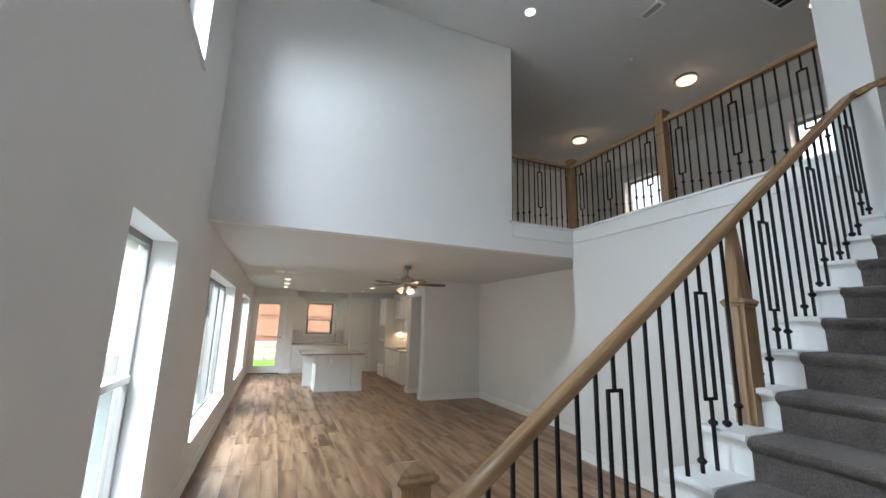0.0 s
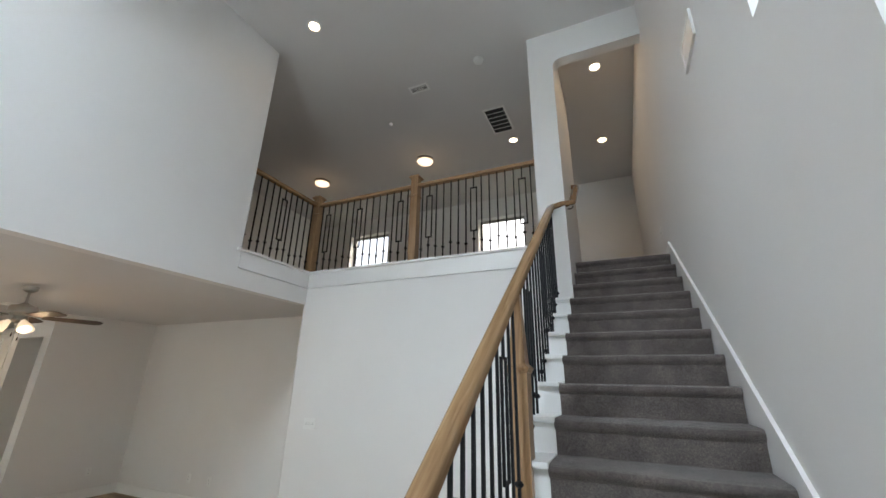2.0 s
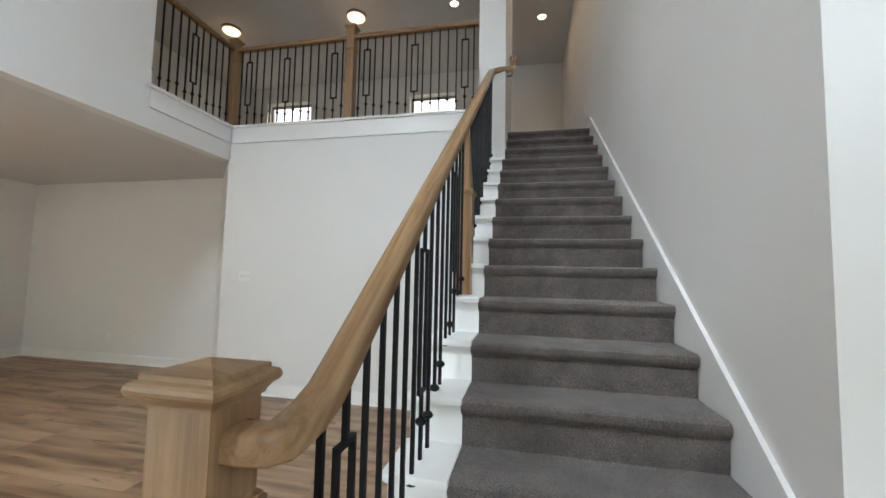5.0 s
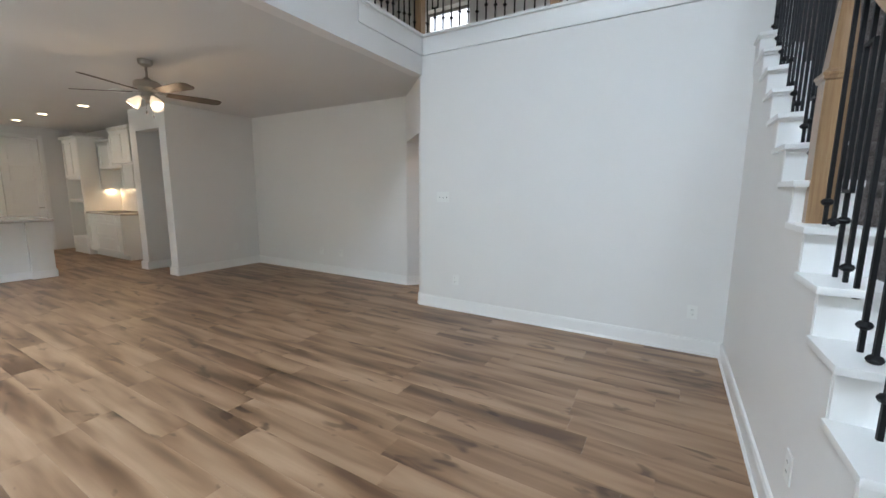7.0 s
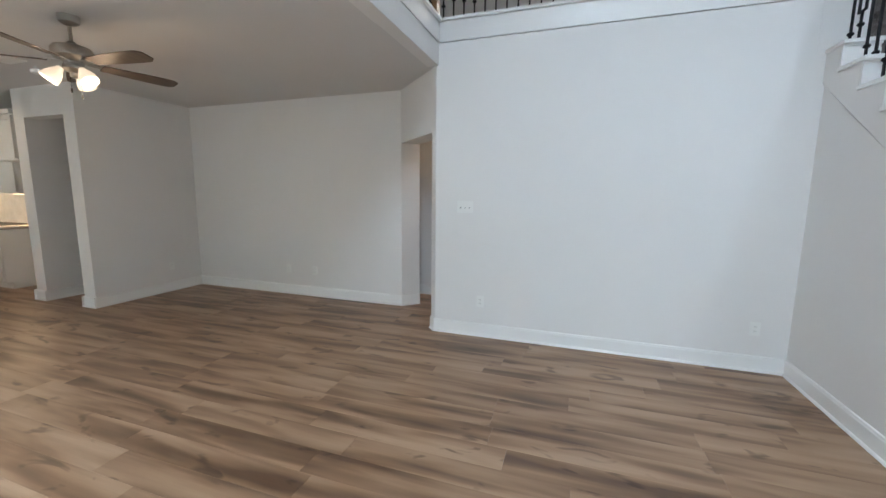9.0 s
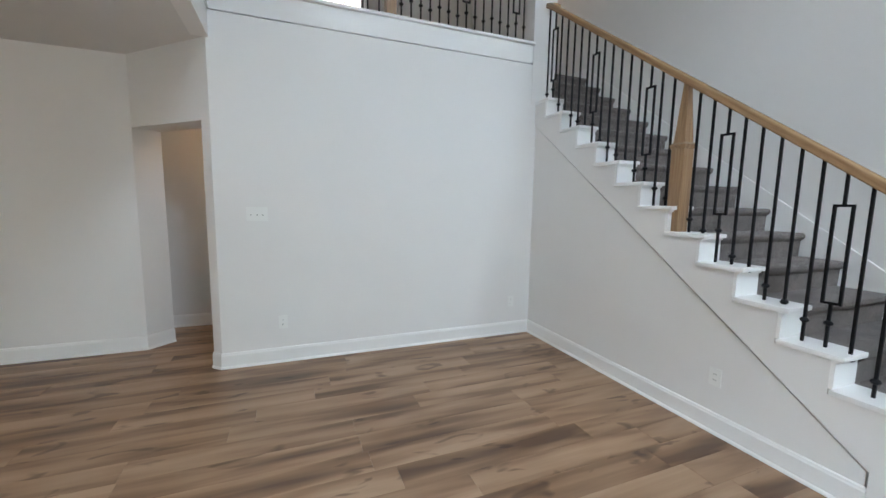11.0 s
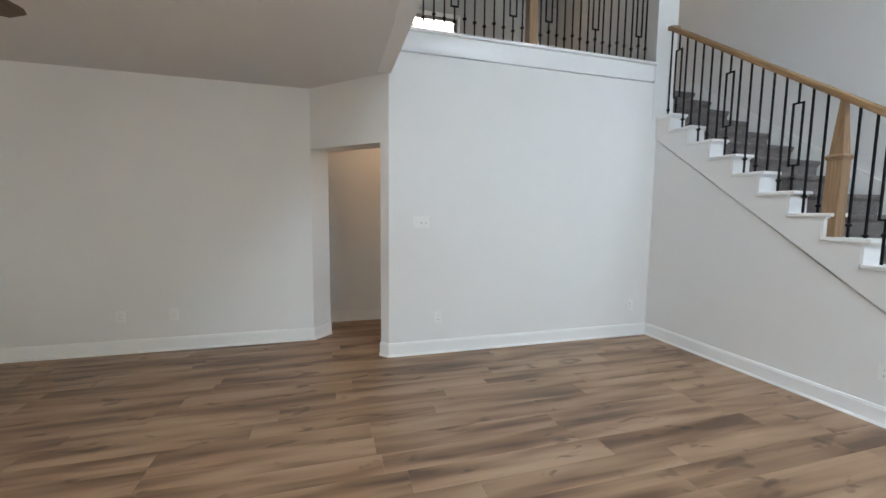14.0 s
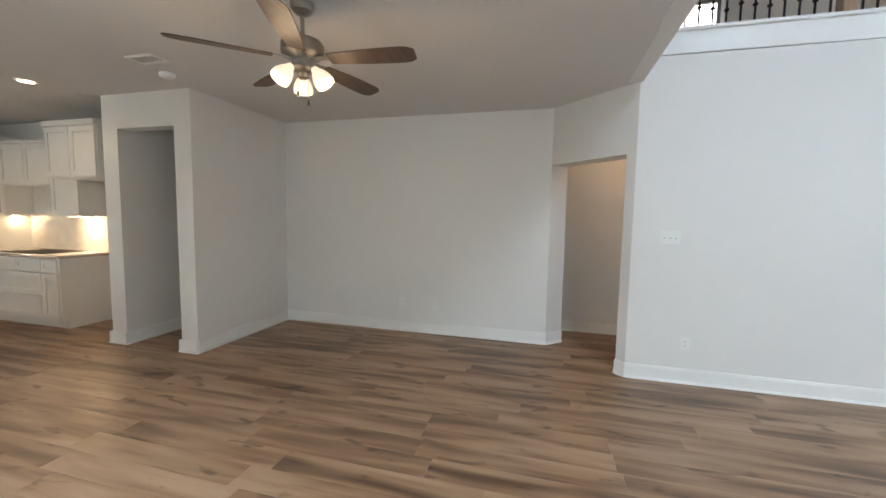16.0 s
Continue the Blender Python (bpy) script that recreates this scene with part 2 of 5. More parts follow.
# ---- mesh helpers ----
def bm_box(bm, x0, y0, z0, x1, y1, z1, bevel=0.0):
    vs = [bm.verts.new((x, y, z)) for x in (x0, x1) for y in (y0, y1) for z in (z0, z1)]
    fs = [bm.faces.new([vs[i] for i in q]) for q in ((0, 1, 3, 2), (4, 6, 7, 5), (0, 4, 5, 1), (2, 3, 7, 6), (0, 2, 6, 4), (1, 5, 7, 3))]
    if bevel:
        es = list({e for f in fs for e in f.edges})
        bmesh.ops.bevel(bm, geom=es, offset=bevel, segments=2, profile=0.6, affect="EDGES")
    return fs


def bm_prism(bm, outline, y0, y1, axis="y"):
    """A closed outline in (x, z), run from y0 to y1 (or an outline in (x, y) run along z, or in (y, z) run along x)."""
    def at(p, d):
        return {"y": (p[0], d, p[1]), "z": (p[0], p[1], d), "x": (d, p[0], p[1])}[axis]
    a = [bm.verts.new(at(p, y0)) for p in outline]
    b = [bm.verts.new(at(p, y1)) for p in outline]
    n = len(outline)
    for i in range(n):
        bm.faces.new((a[i], a[(i + 1) % n], b[(i + 1) % n], b[i]))
    bm.faces.new(a[::-1])
    bm.faces.new(b)


def bm_lathe(bm, profile, centre, seg=20, square=False):
    """Turn a profile of (radius, z) about an upright axis; square: four sides, for posts."""
    cx, cy, cz = centre
    rings = []
    n = 4 if square else seg
    for r, z in profile:
        k = r * math.sqrt(2) if square else r
        rings.append([bm.verts.new((cx + k * math.cos(2 * math.pi * (i + (0.5 if square else 0)) / n), cy + k * math.sin(2 * math.pi * (i + (0.5 if square else 0)) / n), cz + z)) for i in range(n)])
    for a, b in zip(rings, rings[1:]):
        for i in range(n):
            bm.faces.new((a[i], a[(i + 1) % n], b[(i + 1) % n], b[i]))
    bm.faces.new(rings[0][::-1])
    bm.faces.new(rings[-1])


def bm_sweep(bm, path, section):
    """A section of (across, up) points run along a path of places."""
    rings = []
    pts = [Vector(p) for p in path]
    for i, p in enumerate(pts):
        d = ((pts[min(i + 1, len(pts) - 1)] - p).normalized() + (p - pts[max(i - 1, 0)]).normalized()).normalized()
        across = Vector((d.y, -d.x, 0))
        across = across.normalized() if across.length > 1e-4 else Vector((1, 0, 0))
        up = across.cross(d).normalized()
        rings.append([bm.verts.new(p + across * a + up * u) for a, u in section])
    n = len(section)
    for a, b in zip(rings, rings[1:]):
        for i in range(n):
            bm.faces.new((a[i], a[(i + 1) % n], b[(i + 1) % n], b[i]))
    bm.faces.new(rings[0][::-1])
    bm.faces.new(rings[-1])


def mesh_of(name, bm, mat, smooth=False):
    bmesh.ops.recalc_face_normals(bm, faces=bm.faces)
    me = bpy.data.meshes.new(name)
    bm.to_mesh(me)
    bm.free()
    me.materials.append(mat)
    if smooth:
        for p in me.polygons:
            p.use_smooth = True
        me.set_sharp_from_angle(angle=radians(35))
    return me


def part(name, bm, mat, parent=None, label="", smooth=False):
    ob = new(name, mesh_of(name, bm, mat, smooth))
    if parent is not None:
        ob.parent = parent
        ob.matrix_parent_inverse = parent.matrix_basis.inverted()
    if label:
        tagged(ob, label)
    return ob


def thing(name, place, label, category, group="", kind=""):
    ob = new(name)
    ob.matrix_basis = Matrix.Translation(place)
    ob.empty_display_size = 0.1
    return tagged(ob, label, category, group, kind)


def structure(name, bm, mat, label, category, smooth=False):
    return tagged(part(name, bm, mat, None, smooth=smooth), label, category, kind="structure")


def box_part(name, dims, mat, parent, bevel=0.0, label=""):
    bm = bmesh.new()
    bm_box(bm, *dims, bevel)
    return part(name, bm, mat, parent, label, smooth=bevel > 0)


def wall_bm(axis, at, thick, span, zspan, openings=()):
    """A wall slab. axis 'x': the face lies at x = at and runs along y. Openings: (u0, u1, z0, z1). One closed skin, with the reveals."""
    us = sorted({span[0], span[1], *[u for o in openings for u in o[:2]]})
    zs = sorted({zspan[0], zspan[1], *[z for o in openings for z in o[2:]]})
    us = [u for u in us if span[0] <= u <= span[1]]
    zs = [z for z in zs if zspan[0] <= z <= zspan[1]]

    def solid(i, j):
        if not (0 <= i < len(us) - 1 and 0 <= j < len(zs) - 1):
            return False
        u, z = (us[i] + us[i + 1]) / 2, (zs[j] + zs[j + 1]) / 2
        return not any(o[0] < u < o[1] and o[2] < z < o[3] for o in openings)
    bm = bmesh.new()
    cache = {}

    def v(i, j, side):
        if (i, j, side) not in cache:
            d = at + thick * side
            cache[(i, j, side)] = bm.verts.new((d, us[i], zs[j]) if axis == "x" else (us[i], d, zs[j]))
        return cache[(i, j, side)]
    for i in range(len(us) - 1):
        for j in range(len(zs) - 1):
            if not solid(i, j):
                continue
            for s in (0, 1):
                bm.faces.new([v(i, j, s), v(i + 1, j, s), v(i + 1, j + 1, s), v(i, j + 1, s)])
            for di, dj, a, b in ((-1, 0, (i, j), (i, j + 1)), (1, 0, (i + 1, j), (i + 1, j + 1)), (0, -1, (i, j), (i + 1, j)), (0, 1, (i, j + 1), (i + 1, j + 1))):
                if not solid(i + di, j + dj):
                    bm.faces.new([v(*a, 0), v(*b, 0), v(*b, 1), v(*a, 1)])
    return bm


# ---- plan ----
WEST, NORTH, EAST = -0.80, 14.10, 7.90      # inner faces of the outer walls
SOUTH = -4.0
H1, H2, F2 = 2.70, 5.79, 3.06               # lower ceiling, upper ceiling, upper floor
STAIR_S, STAIR_N = 0.275, 1.41              # the stair's two sides
AX, AY = 3.835, 4.48                        # the tall white wall and its north end
BX, CY, COLX = 4.57, 8.71, 3.11             # back wall of the alcove, its north wall, the nib by the kitchen

WIN = [(2.41, 3.45, 0.41, 2.27), (5.10, 8.12, 0.41, 2.27), (10.0, 12.5, 0.38, 2.27), (2.41, 3.38, 3.66, 5.2), (-0.35, 0.70, 0.41, 2.27), (-0.35, 0.70, 3.66, 5.2)]
T = 0.24
structure("wall_west", wall_bm("x", WEST, -T, (SOUTH - T, NORTH + 0.8), (0, H2 + 0.2), WIN), WALL, "tall off-white painted wall with deep window reveals", "wall")
structure("wall_south", wall_bm("y", SOUTH, -T, (WEST, EAST), (0, H2 + 0.2), [(2.2, 3.0, 0.7, 2.3)]), WALL, "plain off-white painted wall", "wall")
structure("wall_north", wall_bm("y", NORTH, T, (WEST, 0.50), (0, H1), [(-0.74, 0.18, -0.0, 2.38)]), WALL, "off-white painted wall round the garden door", "wall")
structure("wall_kitchen", wall_bm("y", 14.72, T, (0.33, 2.62), (0, H1), [(0.94, 1.84, 1.21, 2.31)]), WALL, "off-white kitchen wall with a window above the sink", "wall")
structure("wall_kitchen_return", wall_bm("x", 0.50, -T, (NORTH + T, 14.72), (0, H1)), WALL, "short off-white wall return", "wall")
structure("wall_pantry", wall_bm("y", 14.02, T, (2.30, 3.95), (0, H1), [(2.38, 3.02, 0.0, 2.46)]), WALL, "off-white painted wall round the pantry door", "wall")
structure("wall_pantry_return", wall_bm("x", 2.47, -T, (14.02 + T, 14.72), (0, H1)), WALL, "short off-white wall return", "wall")
structure("wall_pantry_back", wall_bm("y", 14.9, T, (2.62, 3.95), (0, H1)), WALL, "plain off-white wall", "wall")
structure("wall_kitchen_east", wall_bm("x", 3.87, T, (9.86, 14.02), (0, H1)), WALL, "off-white painted wall behind the range cabinets", "wall")
structure("wall_tall", wall_bm("x", AX, 0.14, (STAIR_N, AY), (0, 2.9015)), WALL, "tall cool-white painted wall under the balcony", "wall")
structure("wall_alcove", wall_bm("x", BX, 0.14, (5.21, CY), (0, H1)), WALL, "off-white painted wall with two outlets", "wall")
structure("wall_alcove_north", wall_bm("y", CY, 0.14, (COLX + 0.16, BX + 0.14), (0, H1)), WALL, "off-white painted wall", "wall")
structure("wall_hall_opening", wall_bm("x", COLX, 0.16, (CY, 9.90), (0, H1), [(8.92, 9.69, 0, 2.345)]), WALL, "off-white wall with a cased square opening", "wall")
structure("wall_hall_north", wall_bm("y", 9.69, 0.17, (COLX + 0.16, 6.2), (0, H1)), WALL, "off-white hallway wall", "wall")
structure("wall_hall_east", wall_bm("x", 6.2, 0.14, (4.0, 9.86), (0, H1)), WALL, "off-white hallway wall", "wall")

# diagonal wall with the passage beside the tall white wall
D0, D1 = Vector((AX, AY)), Vector((BX, 5.21))
dd = (D1 - D0).normalized()
dn = Vector((dd.y, -dd.x))
bm = bmesh.new()


def diag(a, b, z0, z1, depth=0.14):
    p, q = D0 + dd * a, D0 + dd * b
    bm_prism(bm, [tuple(p), tuple(q), tuple(q + dn * depth), tuple(p + dn * depth)], z0, z1, "z")


L = (D1 - D0).length
diag(0, L, 2.075, H1, 0.25)
diag(L, L + 0.13, 0, H1, 0.25)
diag(0.0, 0.10, 0, 2.075)
structure("wall_diagonal", bm, WALL, "off-white diagonal wall with a square passage", "wall")
structure("wall_passage", wall_bm("x", 5.25, 0.14, (3.4, 7.0), (0, H1)), WALL, "off-white passage wall in warm light", "wall")
structure("wall_passage_south", wall_bm("y", 3.4, -0.14, (AX + 0.14, 5.25), (0, H1)), WALL, "off-white passage wall", "wall")
structure("wall_passage_north", wall_bm("y", 7.0, 0.14, (BX + 0.14, 5.25), (0, H1)), WALL, "off-white passage wall", "wall")

# upper storey
structure("wall_upper", wall_bm("y", 4.46, 0.13, (WEST, 2.79), (H1 - 0.003, H2)), WALL, "tall off-white upper wall above the living room", "wall")
structure("wall_loft_west", wall_bm("x", 2.79, -0.13, (4.59, 8.0), (F2, H2)), WALL, "off-white loft wall", "wall")
structure("wall_loft_north", wall_bm("y", 8.0, 0.14, (2.66, EAST), (F2, H2)), WALL, "off-white loft wall", "wall")
LOFT_WIN = [(5.93, 7.08, 3.95, 5.40), (2.47, 3.53, 3.95, 5.34)]
structure("wall_east", wall_bm("x", EAST, T, (SOUTH, 8.14), (F2, H2 + 0.2), LOFT_WIN), WALL, "off-white loft wall with two windows", "wall")
structure("wall_east_lower", wall_bm("x", EAST, T, (SOUTH, 8.14), (0, F2)), WALL, "plain off-white wall", "wall")
structure("wall_stair", wall_bm("y", STAIR_S, -0.16, (1.45, EAST), (0, H2)), WALL, "off-white painted wall along the stairs", "wall")
structure("wall_stair_foot", wall_bm("y", STAIR_S, -0.16, (0.96, 1.45), (0, 3.03)), WALL, "off-white wall at the foot of the stairs", "wall")
structure("wall_entry", wall_bm("x", 0.96, 0.14, (SOUTH, STAIR_S - 0.16), (0, 3.03), [(-1.3, 0.05, 0, 2.50)]), WALL, "off-white entry wall with a square opening", "wall")
structure("ledge_entry", wall_bm("x", 1.10, 0.35, (SOUTH, STAIR_S - 0.16), (2.93, 3.03)), WALL, "off-white plaster ledge above the entry opening", "ledge")
structure("wall_entry_upper", wall_bm("x", 1.45, 0.14, (SOUTH, STAIR_S - 0.16), (3.03, H2)), WALL, "off-white upper entry wall", "wall")
structure("wall_entry_room", wall_bm("x", 3.2, 0.14, (SOUTH, STAIR_S - 0.16), (0, 2.93)), WALL, "off-white wall of the side room", "wall")
structure("wall_stair_hall", wall_bm("y", STAIR_N, -0.21, (AX + 0.142, 5.3), (F2 - 0.5, H2)), WALL, "off-white wall along the upper stairs", "wall")
bm = bmesh.new()
bm_box(bm, AX - 0.003, 1.20, 2.50, AX + 0.142, 1.478, H2 - 0.001)
structure("wall_stair_post", bm, WALL, "off-white wall end beside the balcony railing", "wall")
# header over the upper stairs, with eased corner
bm = bmesh.new()
arc = [(1.20, H2), (1.20, 5.28)] + [(1.20 - 0.10 * (1 - math.cos(a)), 5.28 + 0.10 * math.sin(a)) for a in (0.4, 0.8, 1.2, math.pi / 2)] + [(STAIR_S, 5.38), (STAIR_S, H2)]
bm_prism(bm, arc, AX + 0.002, AX + 0.138, "x")
structure("header_stair", bm, WALL, "off-white header across the upper stairs", "header")

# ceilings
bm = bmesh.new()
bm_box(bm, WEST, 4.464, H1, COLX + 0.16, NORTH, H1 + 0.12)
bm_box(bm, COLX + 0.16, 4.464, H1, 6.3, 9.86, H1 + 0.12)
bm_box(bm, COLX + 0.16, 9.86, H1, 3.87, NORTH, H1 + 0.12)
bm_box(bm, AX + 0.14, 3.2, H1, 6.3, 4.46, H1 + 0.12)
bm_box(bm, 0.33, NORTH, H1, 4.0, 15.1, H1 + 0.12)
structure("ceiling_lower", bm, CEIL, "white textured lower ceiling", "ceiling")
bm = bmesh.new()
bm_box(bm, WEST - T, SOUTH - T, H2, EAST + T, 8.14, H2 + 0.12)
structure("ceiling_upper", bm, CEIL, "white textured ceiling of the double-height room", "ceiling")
bm = bmesh.new()
bm_box(bm, 1.10, SOUTH, 2.80, 3.34, STAIR_S - 0.16, 2.93)
structure("ceiling_entry", bm, CEIL, "white ceiling of the side room", "ceiling")
bm = bmesh.new()
bm_box(bm, AX + 0.14, STAIR_N, F2 - 0.14, EAST, 8.0, F2)
bm_box(bm, 2.79, 4.60, F2 - 0.14, AX + 0.14, 8.0, F2)
bm_box(bm, 4.42, STAIR_S, F2 - 0.14, EAST, STAIR_N - 0.21, F2 - 0.012)
bm_box(bm, 5.3, STAIR_N - 0.21, F2 - 0.14, EAST, STAIR_N, F2)
structure("floor_upper", bm, CARPET, "taupe carpet of the upper floor", "floor")

# ground under the floor planks
bm = bmesh.new()
bm_box(bm, WEST, SOUTH, -0.12, EAST, NORTH, -0.006)
bm_box(bm, 0.33, NORTH, -0.12, 4.0, 15.1, -0.006)
floor = structure("floor", bm, SUBFLOOR, "oak-look vinyl plank floor, light brown with darker streaks", "floor")

# balcony kerb: white skirt, lower band and cap
def balcony_kerb(name, dims_skirt, dims_cap, dims_band):
    bm = bmesh.new()
    bm_box(bm, *dims_skirt)
    o = structure(name, bm, TRIM, "white painted balcony kerb with a moulded cap", "trim")
    box_part("cap", dims_cap, TRIM, o, 0.008)
    box_part("band", dims_band, TRIM, o, 0.004)


balcony_kerb("trim_balcony_east", (AX, 1.48, F2 - 0.136, AX + 0.136, 4.455, 3.09), (AX - 0.035, 1.47, 3.09, AX + 0.16, 4.42, 3.12), (AX - 0.009, 1.50, 2.906, AX, 4.45, 3.09))
balcony_kerb("trim_balcony_north", (2.79, 4.464, 2.912, AX + 0.136, 4.60, 3.09), (2.74, 4.42, 3.09, AX + 0.16, 4.62, 3.12), (2.79, 4.451, 2.906, AX - 0.009, 4.46, 3.09))
bm = bmesh.new()
bm_box(bm, 2.79, 4.46, H1 - 0.003, AX + 0.003, 4.58, 2.9015)
structure("trim_soffit_edge", bm, WALL, "off-white edge of the balcony floor", "trim")


# ---- baseboards ----
BB, BT = 0.135, 0.016


def baseboard(name, a, b, side, z0=0.0):
    """Along a straight run from a to b; side: +1 to the left of the run."""
    a, b = Vector(a), Vector(b)
    d = (b - a).normalized()
    n = Vector((-d.y, d.x)) * side
    bm = bmesh.new()
    sect = [(0.0, 0.0), (BT + 0.012, 0.0), (BT + 0.011, 0.008), (BT + 0.006, 0.016), (BT, 0.019), (BT, BB - 0.022), (BT - 0.004, BB - 0.012), (BT - 0.005, BB - 0.004), (0.004, BB), (0.0, BB)]
    r0 = [bm.verts.new((a.x + n.x * s, a.y + n.y * s, z0 + z)) for s, z in sect]
    r1 = [bm.verts.new((b.x + n.x * s, b.y + n.y * s, z0 + z)) for s, z in sect]
    k = len(sect)
    for i in range(k):
        bm.faces.new((r0[i], r0[(i + 1) % k], r1[(i + 1) % k], r1[i]))
    bm.faces.new(r0[::-1])
    bm.faces.new(r1)
    return structure(name, bm, TRIM, "white painted baseboard with a shoe moulding", "baseboard")


e = BT + 0.012
baseboard("baseboard_tall_wall", (AX, STAIR_N + 0.016), (AX, AY + 0.004), 1)
baseboard("baseboard_stair", (1.0, STAIR_N), (AX, STAIR_N), 1)
baseboard("baseboard_passage_near", tuple(D0 + dd * -0.008), tuple(D0 + dd * 0.10), 1)
baseboard("baseboard_passage_jamb", tuple(D0 + dd * 0.10), tuple(D0 + dd * 0.10 + dn * 0.14), 1)
baseboard("baseboard_passage_far_jamb", tuple(D1 - dn * 0.011), tuple(D1 + dn * 0.25), -1)
baseboard("baseboard_alcove", (BX, 5.20), (BX, CY), 1)
baseboard("baseboard_alcove_north", (COLX - e, CY), (BX, CY), -1)
baseboard("baseboard_nib_near", (COLX, CY - e), (COLX, 8.92), 1)
baseboard("baseboard_nib_far", (COLX, 9.69), (COLX, 9.90 + e), 1)
baseboard("baseboard_nib_jamb", (COLX - e, 9.69), (6.2, 9.69), -1)
baseboard("baseboard_nib_jamb_near", (COLX - e, 8.92), (COLX + 0.16, 8.92), 1)
baseboard("baseboard_nib_end", (COLX - e, 9.90), (3.87, 9.90), 1)
baseboard("baseboard_west", (WEST, SOUTH), (WEST, NORTH), -1)
baseboard("baseboard_north", (0.27, NORTH), (0.50, NORTH), -1)
baseboard("baseboard_passage", (5.25, 3.4), (5.25, 7.0), 1)
baseboard("baseboard_entry", (0.96, SOUTH), (0.96, -1.3), 1)
baseboard("baseboard_entry_near", (0.96, 0.05), (0.96, STAIR_S), 1)
baseboard("baseboard_entry_room", (3.2, SOUTH), (3.2, 0.1), 1)


# ---- windows ----
def casement(name, axis, at, inward, u0, u1, z0, z1, label, units=1, meeting=True, lamp=0.0, sill=True, depth=0.22):
    """A sash window set near the outer face of its wall: frame, sashes, meeting rail, panes and a sill."""
    bm = bmesh.new()
    f = 0.05

    def b(bm, ua, ub, za, zb, d0, d1, bev=0.004):
        lo, hi = at - inward * d0, at - inward * d1
        lo, hi = min(lo, hi), max(lo, hi)
        if axis == "x":
            bm_box(bm, lo, ua, za, hi, ub, zb, bev)
        else:
            bm_box(bm, ua, lo, za, ub, hi, zb, bev)
    d0, d1 = depth - 0.06, depth
    b(bm, u0, u0 + f, z0, z1, d0, d1)
    b(bm, u1 - f, u1, z0, z1, d0, d1)
    b(bm, u0 + f, u1 - f, z1 - f, z1, d0, d1)
    b(bm, u0 + f, u1 - f, z0, z0 + f, d0, d1)
    w = (u1 - u0) / units
    for k in range(1, units):
        b(bm, u0 + w * k - 0.045, u0 + w * k + 0.045, z0 + f, z1 - f, d0 - 0.02, d1)
    o = structure(name, bm, WINDOW_FRAME, label, "window")
    zm = (z0 + z1) / 2 - 0.04
    for k in range(units):
        ua, ub = u0 + w * k + f, u0 + w * (k + 1) - f
        if meeting:
            bm = bmesh.new()
            b(bm, ua, ub, zm - 0.025, zm + 0.025, d0 - 0.012, d0 + 0.03)
            part("meeting_rail", bm, TRIM, o, "pale meeting rail")
            bm = bmesh.new()
            b(bm, ua, ua + 0.03, z0 + f, zm - 0.025, d0 - 0.008, d0 + 0.02)
            b(bm, ub - 0.03, ub, z0 + f, zm - 0.025, d0 - 0.008, d0 + 0.02)
            b(bm, ua + 0.03, ub - 0.03, z0 + f, z0 + f + 0.035, d0 - 0.008, d0 + 0.02)
            part("sash", bm, WINDOW_FRAME, o)
        for za, zb in (((z0 + f, zm - 0.025), (zm + 0.025, z1 - f)) if meeting else ((z0 + f, z1 - f),)):
            bm = bmesh.new()
            b(bm, ua, ub, za, zb, d0 + 0.032, d0 + 0.038, 0)
            g = part("pane", bm, GLASS, o)
            g.visible_shadow = False
    if sill:
        bm = bmesh.new()
        b(bm, u0 - 0.0, u1 + 0.0, z0, z0 + 0.02, -0.025, d0 - 0.002, 0.005)
        part("window_sill", bm, TRIM, o)
    if lamp:
        m = (u0 + u1) / 2
        zc = (z0 + z1) / 2
        out = at - inward * (depth + 0.30)
        if axis == "x":
            area_lamp("window_daylight", (out, m, zc + 0.12), (out + inward, m, zc + 0.12 - 0.8), u1 - u0, z1 - z0, lamp, DAY)
        else:
            area_lamp("window_daylight", (m, out, zc + 0.12), (m, out + inward, zc + 0.12 - 0.8), u1 - u0, z1 - z0, lamp, DAY)
    return o


casement("window_1", "x", WEST, 1, *WIN[0], "tall single-hung window with a grey frame", 1, True, LOW_LIGHT)
casement("window_2", "x", WEST, 1, *WIN[1], "row of three tall windows with grey frames", 3, False, SIDE_LIGHT)
casement("window_3", "x", WEST, 1, *WIN[2], "tall window pair with grey frames", 2, False, FAR_LIGHT)
casement("window_4", "x", WEST, 1, *WIN[3], "high window with a grey frame", 1, True, 0.0)
area_lamp("high_daylight", (WEST - 1.1, 2.25, 5.6), (3.2, 2.25, 1.4), 4.8, 1.1, HIGH_LIGHT, DAY)
casement("window_8", "x", WEST, 1, *WIN[4], "tall entry window with a grey frame", 1, True, 0.0)
casement("window_9", "x", WEST, 1, *WIN[5], "high entry window with a grey frame", 1, True, 0.0)
# unseen window with a lamp, added only to brighten the side room
casement("window_10", "y", SOUTH, 1, 2.2, 3.0, 0.7, 2.3, "added unseen window that brings daylight into the side room", 1, True, 0.6)
area_lamp("sky_over_roof", (WEST - 1.4, 5.6, 3.45), (WEST + 1.2, 5.6, 0.0), 17.0, 1.2, SKY_OVER, DAY)
casement("window_5", "x", EAST, -1, *LOFT_WIN[0], "bright loft window with a grey frame", 1, False, 0.0)
casement("window_6", "x", EAST, -1, *LOFT_WIN[1], "bright loft window with a grey frame", 1, False, 0.0)
casement("window_7", "y", 14.72, -1, 0.94, 1.84, 1.21, 2.31, "kitchen window above the sink with a dark frame", 1, True, 0.0)

# ---- stairs ----
RISE, RUN, TOP_X, STEPS = 0.18, 0.2475, 4.362, 17
